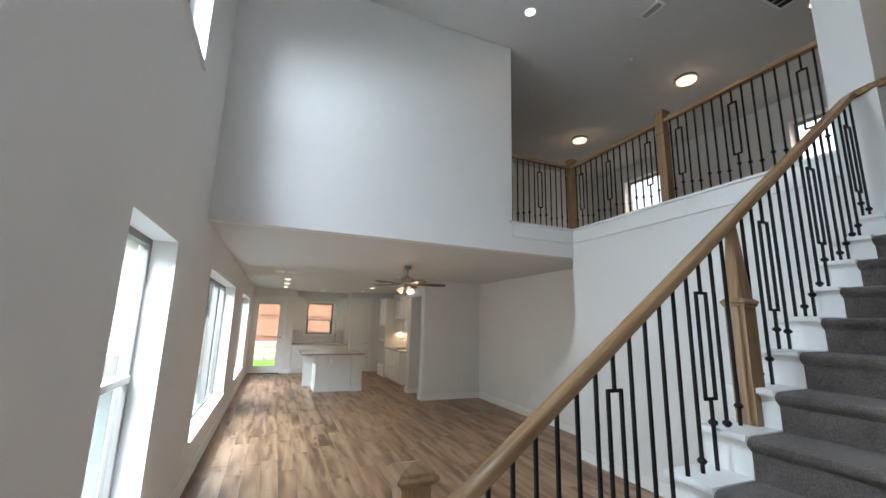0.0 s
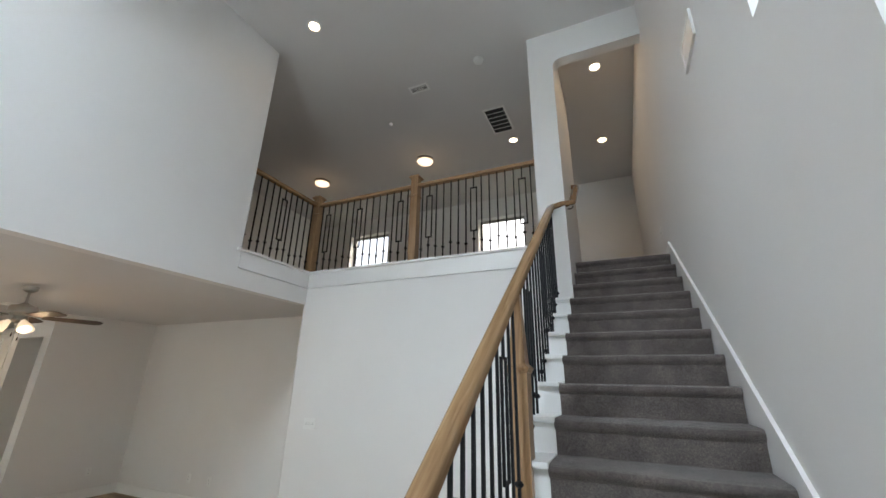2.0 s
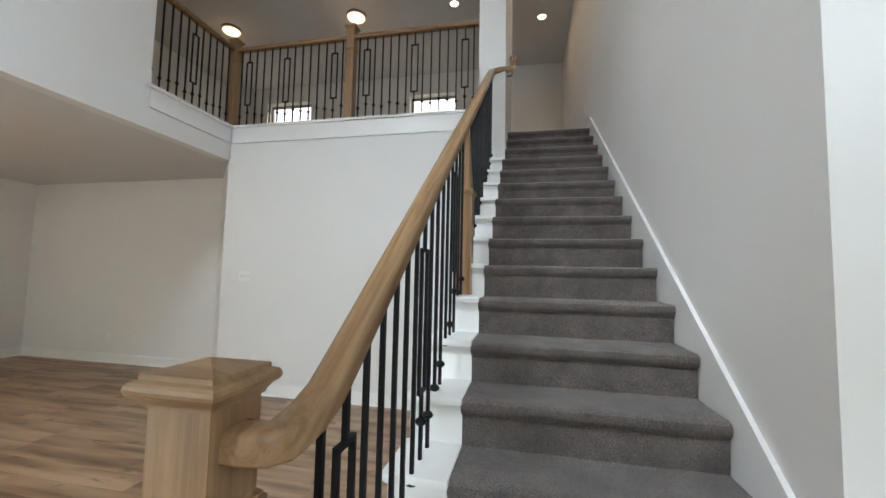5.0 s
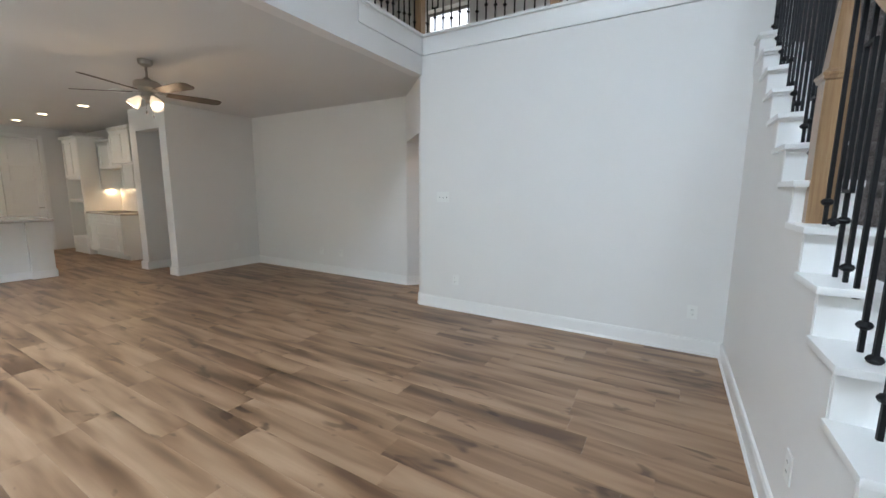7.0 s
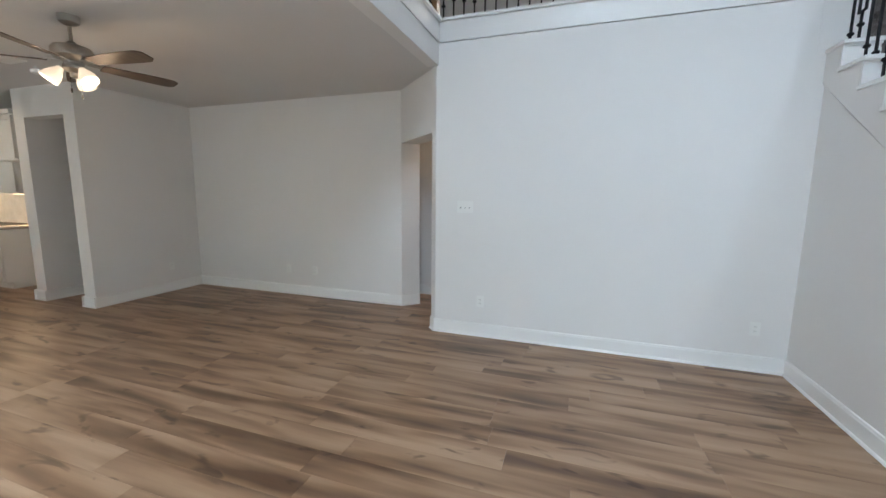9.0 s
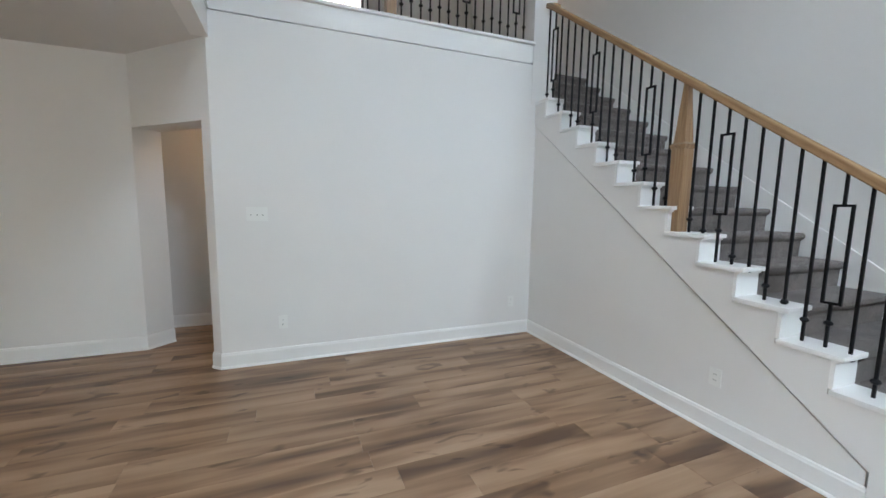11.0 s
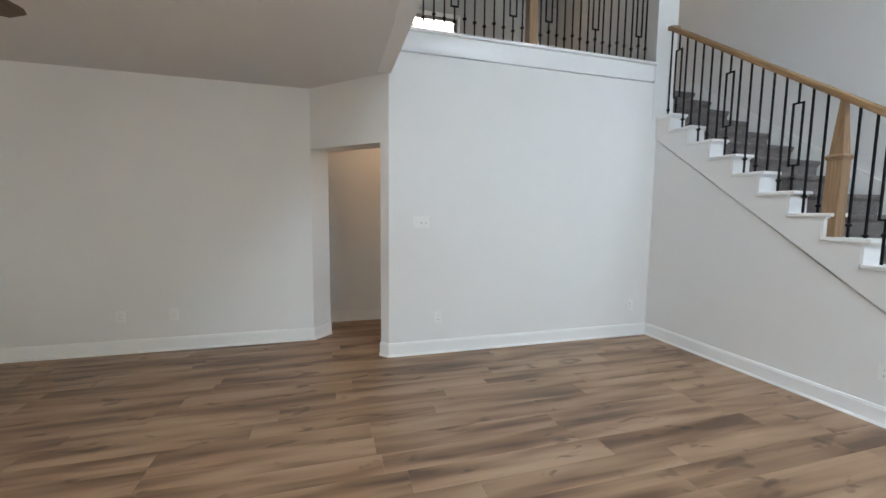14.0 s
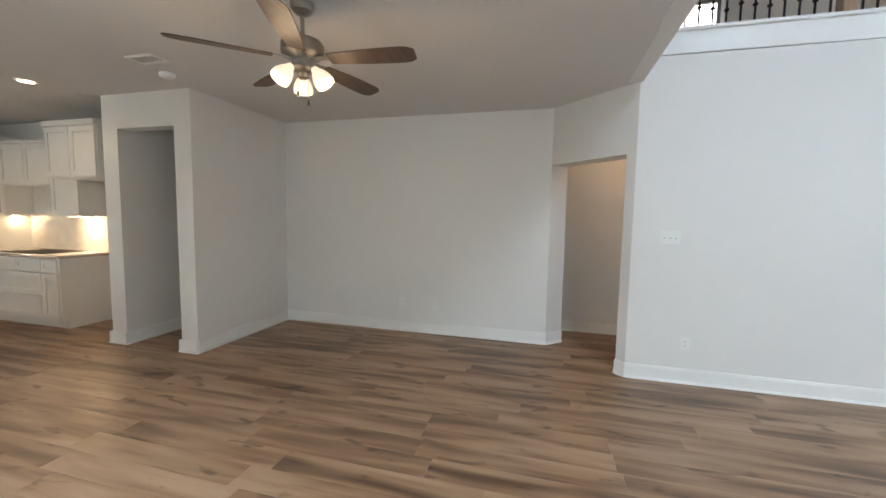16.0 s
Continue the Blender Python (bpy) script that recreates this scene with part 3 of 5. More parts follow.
CARPET_N = 1.215                            # north edge of the carpet


def nose_x(n):
    return TOP_X - (STEPS - n) * RUN


def staircase():
    o = thing("staircase", (2.3, 0.85, 0), "straight staircase with taupe carpet and white painted tread ends", "stairs", kind="structure")
    # carpet: one skin wrapped over the treads, with a rolled nose on each
    prof = []
    for n in range(1, STEPS + 1):
        x, z = nose_x(n), n * RISE
        prof += [(x + 0.030, z - RISE + 0.002), (x + 0.026, z - 0.062), (x + 0.014, z - 0.050), (x + 0.003, z - 0.038), (x, z - 0.024), (x + 0.004, z - 0.010), (x + 0.016, z - 0.002), (x + 0.034, z)]
        if n < STEPS:
            prof.append((x + RUN + 0.018, z + 0.001))
    prof.append((TOP_X + 0.12, STEPS * RISE))
    bm = bmesh.new()
    ny = 24
    rows_ = []
    for k in range(ny + 1):
        y = STAIR_S + 0.022 + (CARPET_N - STAIR_S - 0.022) * k / ny
        row = []
        for i, (x, z) in enumerate(prof):
            w = 0.0025 * noise.noise(Vector((x * 9, y * 9, z * 9)))
            row.append(bm.verts.new((x + w, y, z + w)))
        rows_.append(row)
    for a, b in zip(rows_, rows_[1:]):
        for i in range(len(prof) - 1):
            bm.faces.new((a[i], a[i + 1], b[i + 1], b[i]))
    # turned-down edges and the underside
    for row in (rows_[0], rows_[-1]):
        for n in range(STEPS):
            k = n * 9
            step = row[k:k + 9]
            back = bm.verts.new((nose_x(n + 1) + 0.05, row[0].co.y, n * RISE + 0.002))
            end = bm.verts.new((step[-1].co.x, row[0].co.y, n * RISE + 0.002))
            bm.faces.new([*step, end, back])
    part("carpet_runner", bm, CARPET, o, "taupe cut-pile carpet over every step", smooth=True)
    # white tread ends and risers
    for n in range(1, 15):
        x, z = nose_x(n) - 0.012, n * RISE + 0.008
        yn = STAIR_N + (0.055 if n == 1 else 0.026)
        x1 = min(x + RUN + (0.17 if n == 1 else 0.045), AX - 0.004)
        bm = bmesh.new()
        bm_box(bm, x, CARPET_N - 0.004, z - 0.028, x1, yn, z, 0.006)
        part("tread_end", bm, TRIM, o, smooth=True)
        bm = bmesh.new()
        bm_box(bm, x + 0.036, CARPET_N - 0.003, z - RISE, x + 0.056, yn - 0.016, z - 0.028)
        # small cove under the nosing, on the open side too
        bm_box(bm, x + 0.022, CARPET_N - 0.002, z - 0.042, x + 0.036, yn - 0.010, z - 0.028)
        part("riser_end", bm, TRIM, o)
    box_part("starting_step", (nose_x(1) + 0.02, CARPET_N - 0.002, 0.0, nose_x(1) + RUN + 0.15, STAIR_N + 0.036, RISE - 0.02), TRIM, o, 0.003)
    # stringer: stepped above, straight below
    bm = bmesh.new()
    top = [(nose_x(1) + 0.05, 0.0)]
    for n in range(1, 15):
        x, z = nose_x(n) + 0.042, n * RISE - 0.02
        top += [(x, z), (min(x + RUN, AX), z)]
    out = top + [(AX, 2.291), (0.999, 0.218), (0.999, 0.0)]
    bm_prism(bm, out, STAIR_N - 0.12, STAIR_N + 0.012)
    part("stringer", bm, WALL, o, "off-white stepped stringer board standing proud of the wall")
    bm = bmesh.new()
    bm_prism(bm, [(0.999, 0.0), (AX, 0.0), (AX, 2.292), (0.999, 0.219)], STAIR_N - 0.11, STAIR_N - 0.024)
    bm_prism(bm, [(1.010, 0.0), (AX, 0.0), (AX, 2.275), (1.010, 0.208)], STAIR_N - 0.0235, STAIR_N)
    part("under_stair_wall", bm, WALL, o, "off-white wall below the stringer")
    bm = bmesh.new()
    bm_box(bm, 0.80, STAIR_N + 0.0125, 0.0, 0.999, STAIR_N + 0.024, 0.016, 0.003)
    part("shoe_moulding", bm, TRIM, o)
    # skirt board on the closed side
    bm = bmesh.new()

    def line(x, up):
        return (x - TOP_X) / RUN * RISE + STEPS * RISE + up
    bm_prism(bm, [(0.975, 0.0), (0.975, line(0.975, 0.103)), (TOP_X - 0.02, line(TOP_X - 0.02, 0.103)), (TOP_X + 0.05, STEPS * RISE + 0.125), (TOP_X + 0.05, STEPS * RISE - 0.3), (2.2, 0.0)], STAIR_S, STAIR_S + 0.018)
    part("skirt_board", bm, TRIM, o, "white sloping skirt board on the wall side")
    return o


staircase()
baseboard("baseboard_stair_hall", (TOP_X + 0.05, STAIR_S), (EAST, STAIR_S), 1, F2)

RAIL_Y, NEWEL_X = 1.334, 2.155


def rail_z(x):
    """Underside of the sloping handrail."""
    return 1.187 + (x - 0.652) * RISE / RUN


# wide, low handrail: flat underside, upright sides, eased top
RAIL_SECTION = [(-0.029, -0.026), (-0.034, -0.021), (-0.034, 0.010), (-0.031, 0.017), (-0.024, 0.022), (0.0, 0.025), (0.024, 0.022), (0.031, 0.017), (0.034, 0.010), (0.034, -0.021), (0.029, -0.026)]
RAIL_UP = 0.032                             # from the underside to the section's middle, measured upright


def iron_bar(o, x, y, z0, z1, knuckle, rect=None, along="x"):
    """One square iron baluster; rect: (z low, z high) of an open rectangle worked into it."""
    bm = bmesh.new()
    h = 0.0065

    def bar(ax, ay, za, zb):
        bm_box(bm, ax - h, ay - h, za, ax + h, ay + h, zb)
    if rect:
        w = 0.036
        dx, dy = (w, 0) if along == "x" else (0, w)
        bar(x, y, z0, rect[0])
        bar(x, y, rect[1], z1)
        bar(x - dx, y - dy, rect[0] - h, rect[1] + h)
        bar(x + dx, y + dy, rect[0] - h, rect[1] + h)
        for z in rect:
            bm_box(bm, x - dx - (0 if dx else h) + (h if dx else 0), y - dy - (0 if dy else h) + (h if dy else 0), z - h, x + dx + (0 if dx else h) - (h if dx else 0), y + dy + (0 if dy else h) - (h if dy else 0), z + h)
    else:
        bar(x, y, z0, z1)
    b = part("baluster", bm, IRON, o)
    bm = bmesh.new()
    bm_lathe(bm, [(0.008, -0.014), (0.016, -0.010), (0.022, 0.0), (0.016, 0.010), (0.008, 0.014)], (x, y, z0 + knuckle), 8)
    part("knuckle", bm, IRON, b, smooth=True)


def stair_railing():
    o = thing("stair_railing", (2.0, RAIL_Y, 0), "oak handrail on black iron balusters with knuckles and open rectangles", "railing")
    # handrail: level start at the newel, then up the slope, round the wall end and on along the wall
    path = [(0.412, 1.399, 1.120), (0.412, 1.366, 1.120), (0.416, 1.345, 1.120), (0.428, RAIL_Y + 0.001, 1.121), (0.450, RAIL_Y, 1.123), (0.50, RAIL_Y, 1.131), (0.56, RAIL_Y, rail_z(0.56) + RAIL_UP + 0.002)]
    path += [(0.63 + 3.11 * k / 10, RAIL_Y, rail_z(0.63 + 3.11 * k / 10) + RAIL_UP) for k in range(11)]
    path += [(3.80, RAIL_Y - 0.01, rail_z(3.79) + RAIL_UP), (3.84, 1.24, 3.53), (3.87, 1.17, 3.545), (3.92, 1.145, 3.57), (4.0, 1.14, 3.62), (4.70, 1.14, 3.62 + 0.70 * RISE / RUN), (4.75, 1.145, 4.16), (4.765, 1.175, 4.165), (4.765, 1.198, 4.165)]
    bm = bmesh.new()
    bm_sweep(bm, path, RAIL_SECTION)
    part("handrail", bm, OAK_RAIL, o, "clear-coated oak handrail", smooth=True)
    # wall bracket for the upper run
    bm = bmesh.new()
    bm_sweep(bm, [(4.02, 1.198, 3.55), (4.02, 1.16, 3.545), (4.02, 1.14, 3.565), (4.02, 1.14, 3.60)], [(0.006 * math.cos(a), 0.006 * math.sin(a)) for a in [k * math.pi / 3 for k in range(6)]])
    part("bracket", bm, DARK_METAL, o, smooth=True)
    # iron: bars four inches apart, every sixth one opened into a rectangle; the newel takes one place
    for k in range(33):
        x = 3.764 - 0.1004 * k
        if k == 16:
            continue
        n = max(m for m in range(1, 15) if nose_x(m) - 0.012 < x - 0.004)
        z0, z1 = n * RISE + 0.008, rail_z(x) + 0.012
        if k % 6 == 1:
            top = rail_z(x) - 0.162
            iron_bar(o, x, RAIL_Y, z0, z1, max(0.10, top - 0.50 - z0 - 0.105), (top - 0.50, top))
        else:
            iron_bar(o, x, RAIL_Y, z0, z1, rail_z(x) - 0.85 - z0)
    # middle newel: square foot, collar, tapering head
    bm = bmesh.new()
    bm_lathe(bm, [(0.048, 0.0), (0.048, 0.60), (0.045, 0.604), (0.042, 0.625), (0.019, 1.0), (0.017, 1.04)], (NEWEL_X, RAIL_Y, 7 * RISE + 0.008), square=True)
    nw = part("newel_post", bm, OAK_Z, o, "tapering oak newel post")
    bm = bmesh.new()
    bm_lathe(bm, [(0.0485, 0.575), (0.055, 0.580), (0.056, 0.590), (0.061, 0.596), (0.061, 0.604), (0.054, 0.610), (0.045, 0.620)], (NEWEL_X, RAIL_Y, 7 * RISE + 0.008), square=True)
    part("collar", bm, OAK_Z, nw)
    return o


stair_railing()


def box_newel(place, height, label, group="", z_collar=0.92, half=0.056, panel=True):
    """Square oak post: framed panels below a collar, a smooth neck, a moulded cap with a low pyramid."""
    x, y, z = place
    o = thing("newel_post", place, label, "newel post", group)
    h = half
    bm = bmesh.new()
    bm_lathe(bm, [(h - (0.010 if panel else 0), 0.0), (h - (0.010 if panel else 0), z_collar), (h, z_collar), (h, height - 0.05)], place, square=True)
    part("shaft", bm, OAK_Z, o)
    if panel:
        for k in range(4):
            bm = bmesh.new()
            rot = Matrix.Translation((x, y, 0)) @ Matrix.Rotation(k * math.pi / 2, 4, "Z")
            g = h if k % 2 == 0 else h - 0.0121
            for u0, u1, z0, z1 in ((-g, -h + 0.027, 0, z_collar), (h - 0.027, g, 0, z_collar), (-h + 0.027, h - 0.027, 0, 0.16), (-h + 0.027, h - 0.027, z_collar - 0.050, z_collar)):
                bm_box(bm, h - 0.012, u0, z + z0, h, u1, z + z1)
            bmesh.ops.transform(bm, matrix=rot, verts=bm.verts)
            part("panel_frame", bm, OAK_Z, o)
        bm = bmesh.new()
        bm_lathe(bm, [(h + 0.001, 0), (h + 0.014, 0), (h + 0.014, 0.10), (h + 0.010, 0.115), (h + 0.002, 0.125)], place, square=True)
        part("plinth", bm, OAK_Z, o)
    bm = bmesh.new()
    bm_lathe(bm, [(h, z_collar - 0.014), (h + 0.005, z_collar - 0.012), (h + 0.007, z_collar - 0.005), (h + 0.012, z_collar - 0.003), (h + 0.0125, z_collar + 0.004), (h + 0.008, z_collar + 0.007), (h + 0.0075, z_collar + 0.011), (h + 0.003, z_collar + 0.015), (h, z_collar + 0.017)], place, square=True)
    part("collar", bm, OAK_Z, o)
    bm = bmesh.new()
    t = height
    bead = [(h + 0.012 + 0.011 * math.sin(q), t - 0.024 - 0.012 * math.cos(q)) for q in (0.15, 0.6, 1.05, 1.57, 2.1, 2.55, 3.0)]
    bm_lathe(bm, [(h, t - 0.052), (h + 0.005, t - 0.051), (h + 0.0055, t - 0.047), (h + 0.008, t - 0.043), (h + 0.012, t - 0.038)] + bead + [(h + 0.010, t - 0.011), (h + 0.0095, t - 0.004), (h + 0.0085, t - 0.003), (0.002, t + 0.012)], place, square=True)
    part("cap", bm, OAK_Y, o, "moulded cap with a low pyramid top")
    return o


box_newel((0.412, 1.451, 0.0), 1.226, "square oak newel post with recessed panels and a pyramid cap", "", 1.006, 0.053)

# ---- balcony railing ----
BRX, BRY, CAP = 3.93, 4.55, 3.12
RAIL2 = 4.16


def balcony_railing():
    o = thing("balcony_railing", (BRX, 3.0, CAP), "oak balcony rail on black iron balusters between square newels", "railing")
    for a, b in (((BRX, 1.48, RAIL2 - 0.03), (BRX, 4.50, RAIL2 - 0.03)), ((BRX - 0.05, BRY, RAIL2 - 0.03), (2.79, BRY, RAIL2 - 0.03))):
        bm = bmesh.new()
        bm_sweep(bm, [a, b], RAIL_SECTION)
        part("handrail", bm, OAK_Y if a[0] == b[0] else OAK_X, o, "oak handrail", smooth=True)
    # rail rosette against the wall end
    box_part("rosette", (BRX - 0.05, 1.479, RAIL2 - 0.09, BRX + 0.05, 1.497, RAIL2 + 0.03), OAK_Y, o, 0.004)

    def run(a, b, n, rects, along):
        for i in range(n):
            u = a + (b - a) * (i + 0.5) / n
            x, y = (BRX, u) if along == "y" else (u, BRY)
            kn = 0.155 + 0.022 * ((i * 2) % 3)
            iron_bar(o, x, y, CAP, RAIL2 - 0.05, kn, (CAP + 0.30, RAIL2 - 0.20) if i in rects else None, along)
    run(4.50, 3.04, 14, (1, 6, 12), "y")
    run(2.93, 1.50, 15, (1, 7, 13), "y")
    run(BRX - 0.06, 2.80, 11, (5,), "x")
    return o


balcony_railing()
for y in (BRY, 2.985):
    box_newel((BRX, y, CAP), 1.15, "square oak balcony newel with a moulded cap", "balcony newels", 0.86, 0.048, False)


# ---- ceiling fan ----
def ceiling_fan(x, y):
    o = thing("ceiling_fan", (x, y, H1), "nickel ceiling fan with five dark blades and lit glass shades", "ceiling fan")
    z = H1
    bm = bmesh.new()
    bm_lathe(bm, [(0.066, 0.0), (0.066, -0.02), (0.060, -0.045), (0.036, -0.062), (0.016, -0.070)], (x, y, z), 24)
    part("canopy", bm, NICKEL, o, smooth=True)
    bm = bmesh.new()
    bm_lathe(bm, [(0.012, -0.06), (0.012, -0.20)], (x, y, z), 12)
    part("downrod", bm, NICKEL, o, smooth=True)
    bm = bmesh.new()
    bm_lathe(bm, [(0.022, -0.175), (0.030, -0.185), (0.060, -0.200), (0.108, -0.215), (0.122, -0.235), (0.122, -0.285), (0.108, -0.300), (0.075, -0.312), (0.062, -0.318), (0.062, -0.326)], (x, y, z), 32)
    part("motor_housing", bm, NICKEL, o, smooth=True)
    bm = bmesh.new()
    bm_lathe(bm, [(0.058, -0.327), (0.058, -0.338), (0.066, -0.342), (0.066, -0.368), (0.050, -0.385), (0.030, -0.395), (0.030, -0.42), (0.016, -0.43)], (x, y, z), 24)
    kit = part("light_kit", bm, NICKEL, o, "nickel hub of the light kit", smooth=True)
    for k in range(5):
        a = radians(-84.6 + 72 * k)
        rot = Matrix.Translation((x, y, z - 0.318)) @ Matrix.Rotation(a, 4, "Z") @ Matrix.Rotation(radians(-12), 4, "X")
        bm = bmesh.new()
        r0, r1 = 0.165, 0.685
        outline = []
        m = 14
        for i in range(m + 1):
            f = i / m
            u = r0 + (r1 - r0) * f
            w = 0.046 + 0.024 * math.sin(min(1.0, f * 1.25) * math.pi / 2)
            if f > 0.86:
                w *= math.sqrt(max(0.02, 1 - ((f - 0.86) / 0.145) ** 2)) * 0.55 + 0.45
            outline.append((u, w))
        pts = outline + [(u, -w) for u, w in outline[::-1]]
        bm_prism(bm, pts, -0.003, 0.003, "z")
        bmesh.ops.transform(bm, matrix=rot, verts=bm.verts)
        bl = part("blade", bm, BLADE, o, "dark veneered blade")
        bm = bmesh.new()
        bm_prism(bm, [(0.08, 0.016), (0.15, 0.02), (0.175, 0.032), (0.235, 0.028), (0.24, 0.0), (0.235, -0.028), (0.175, -0.032), (0.15, -0.02), (0.08, -0.016)], 0.0035, 0.008, "z")
        bmesh.ops.transform(bm, matrix=rot, verts=bm.verts)
        part("blade_iron", bm, NICKEL, bl)
    for k in range(3):
        a = radians(34 + 120 * k)
        tilt = Matrix.Translation((x + 0.074 * math.cos(a), y + 0.074 * math.sin(a), z - 0.372)) @ Matrix.Rotation(a, 4, "Z") @ Matrix.Rotation(radians(-38), 4, "Y")
        bm = bmesh.new()
        prof = [(0.020, 0.004), (0.026, -0.004), (0.030, -0.020), (0.046, -0.045), (0.060, -0.078), (0.066, -0.110), (0.065, -0.128), (0.061, -0.128), (0.062, -0.110), (0.056, -0.078), (0.042, -0.047), (0.024, -0.022)]
        prof = [(r * 0.88, h * 0.9) for r, h in prof]
        bm_lathe(bm, prof, (0, 0, 0), 20)
        bmesh.ops.transform(bm, matrix=tilt, verts=bm.verts)
        s = part("shade", bm, SHADE_GLOW, kit, "frosted glass bell shade, lit", smooth=True)
        p = tilt @ Vector((0, 0, -0.17))
        bulb("fan_bulb", p, 0.32, WARM, 0.04)
    for dx, l in ((0.022, 0.13), (-0.02, 0.09)):
        bm = bmesh.new()
        bm_lathe(bm, [(0.0012, -0.41), (0.0012, -0.41 - l), (0.005, -0.412 - l), (0.007, -0.43 - l), (0.005, -0.445 - l)], (x + dx, y - dx, z), 8)
        part("pull_chain", bm, DARK_METAL, kit, smooth=True)
    return o


ceiling_fan(2.02, 6.66)


# ---- lamps in the ceilings ----
def can_light(x, y, z, watts, group, spot=150):
    o = thing("recessed_light", (x, y, z), "round white recessed ceiling light, switched on", "ceiling light", group)
    bm = bmesh.new()
    bm_lathe(bm, [(0.086, 0.0), (0.088, -0.006), (0.070, -0.010), (0.060, -0.004), (0.060, -0.002)], (x, y, z), 28)
    part("trim_ring", bm, PLASTIC, o, smooth=True)
    bm = bmesh.new()
    bm_lathe(bm, [(0.059, -0.0045), (0.058, -0.0065), (0.030, -0.009), (0.004, -0.010)], (x, y, z), 24)
    part("lens", bm, CAN_GLOW, o, "glowing warm lens", smooth=True)
    bulb("recessed_bulb", (x, y, z - 0.03), watts, WARM, 0.05, spot)


for x, y in ((0.13, 10.45), (0.13, 11.7), (0.13, 13.0), (1.35, 13.85), (2.5, 13.0), (2.52, 11.65), (2.6, 10.1)):
    can_light(x, y, H1, 0.95, "kitchen ceiling lights")
for x, y, watts in ((2.64, 3.75, 0.4), (5.81, 2.15, 0.6), (4.61, 0.745, 1.1), (6.39, 0.75, 1.1)):
    can_light(x, y, H2, watts, "upper ceiling lights")
# warm lamp added out of sight to light the passage; it has no fitting
bulb("passage_unseen_lamp", (4.75, 4.25, 2.6), 0.6, (1.0, 0.66, 0.38), 0.08)


def flush_light(x, y):
    o = thing("flush_light", (x, y, H2), "round flush ceiling light with a nickel rim, switched on", "ceiling light", "loft ceiling lights")
    bm = bmesh.new()
    bm_lathe(bm, [(0.165, 0.0), (0.168, -0.03), (0.158, -0.042), (0.15, -0.04)], (x, y, H2), 32)
    part("rim", bm, NICKEL, o, smooth=True)
    bm = bmesh.new()
    bm_lathe(bm, [(0.150, -0.041), (0.140, -0.062), (0.10, -0.078), (0.05, -0.085), (0.005, -0.087)], (x, y, H2), 28)
    part("diffuser", bm, FLUSH_GLOW, o, "glowing opal diffuser", smooth=True)
    bulb("flush_bulb", (x, y, H2 - 0.35), 0.15, WARM, 0.12)


flush_light(5.73, 6.27)
flush_light(5.79, 3.85)


def grille(name, x0, y0, x1, y1, z, slats, along, dark, label):
    o = thing(name, ((x0 + x1) / 2, (y0 + y1) / 2, z), label, "air vent")
    bm = bmesh.new()
    f = 0.025
    bm_box(bm, x0, y0, z - 0.012, x0 + f, y1, z)
    bm_box(bm, x1 - f, y0, z - 0.012, x1, y1, z)
    bm_box(bm, x0 + f, y0, z - 0.012, x1 - f, y0 + f, z)
    bm_box(bm, x0 + f, y1 - f, z - 0.012, x1 - f, y1, z)
    part("frame", bm, PLASTIC, o)
    # black sheet behind the slats: the duct's shade put into the colour
    box_part("backing", (x0 + f, y0 + f, z - 0.004, x1 - f, y1 - f, z - 0.001), SLOT if dark else PLASTIC, o)
    for k in range(slats):
        bm = bmesh.new()
        if along == "y":
            c = x0 + f + (x1 - x0 - 2 * f) * (k + 1) / (slats + 1)
            bm_box(bm, c - 0.003, y0 + f, z - 0.011, c + 0.003, y1 - f, z - 0.005)
        else:
            c = y0 + f + (y1 - y0 - 2 * f) * (k + 1) / (slats + 1)
            bm_box(bm, x0 + f, c - 0.0035, z - 0.011, x1 - f, c + 0.0035, z - 0.005)
        part("slat", bm, PLASTIC, o)


grille("return_vent", 4.87, 2.06, 5.52, 2.40, H2, 5, "y", True, "large white return-air grille with dark gaps")
grille("supply_vent", 3.985, 2.93, 4.125, 3.22, H2, 12, "x", True, "small white supply vent with narrow slats")
grille("supply_vent", 2.36, 8.25, 2.52, 8.52, H1, 6, "x", True, "small white supply vent in the lower ceiling")


def disc_device(name, x, y, z, r, label, cat):
    o = thing(name, (x, y, z), label, cat)
    bm = bmesh.new()
    bm_lathe(bm, [(r, 0), (r, -0.012), (r * 0.92, -0.03), (r * 0.6, -0.04), (0.004, -0.042)], (x, y, z), 24)
    part("cover", bm, PLASTIC, o, smooth=True)
    return o


disc_device("smoke_detector", 3.89, 2.12, H2, 0.065, "round white smoke detector on the ceiling", "smoke detector")
disc_device("smoke_detector", 2.75, 8.55, H1, 0.065, "round white smoke detector on the lower ceiling", "smoke detector")
disc_device("ceiling_speaker", -0.08, 8.72, H1, 0.10, "flat round white ceiling disc", "ceiling plate")
disc_device("ceiling_speaker", 0.155, 8.6, H1, 0.10, "flat round white ceiling disc", "ceiling plate")
disc_device("sprinkler_head", 4.60, 3.88, H2, 0.03, "tiny chrome ceiling fitting", "ceiling fitting")


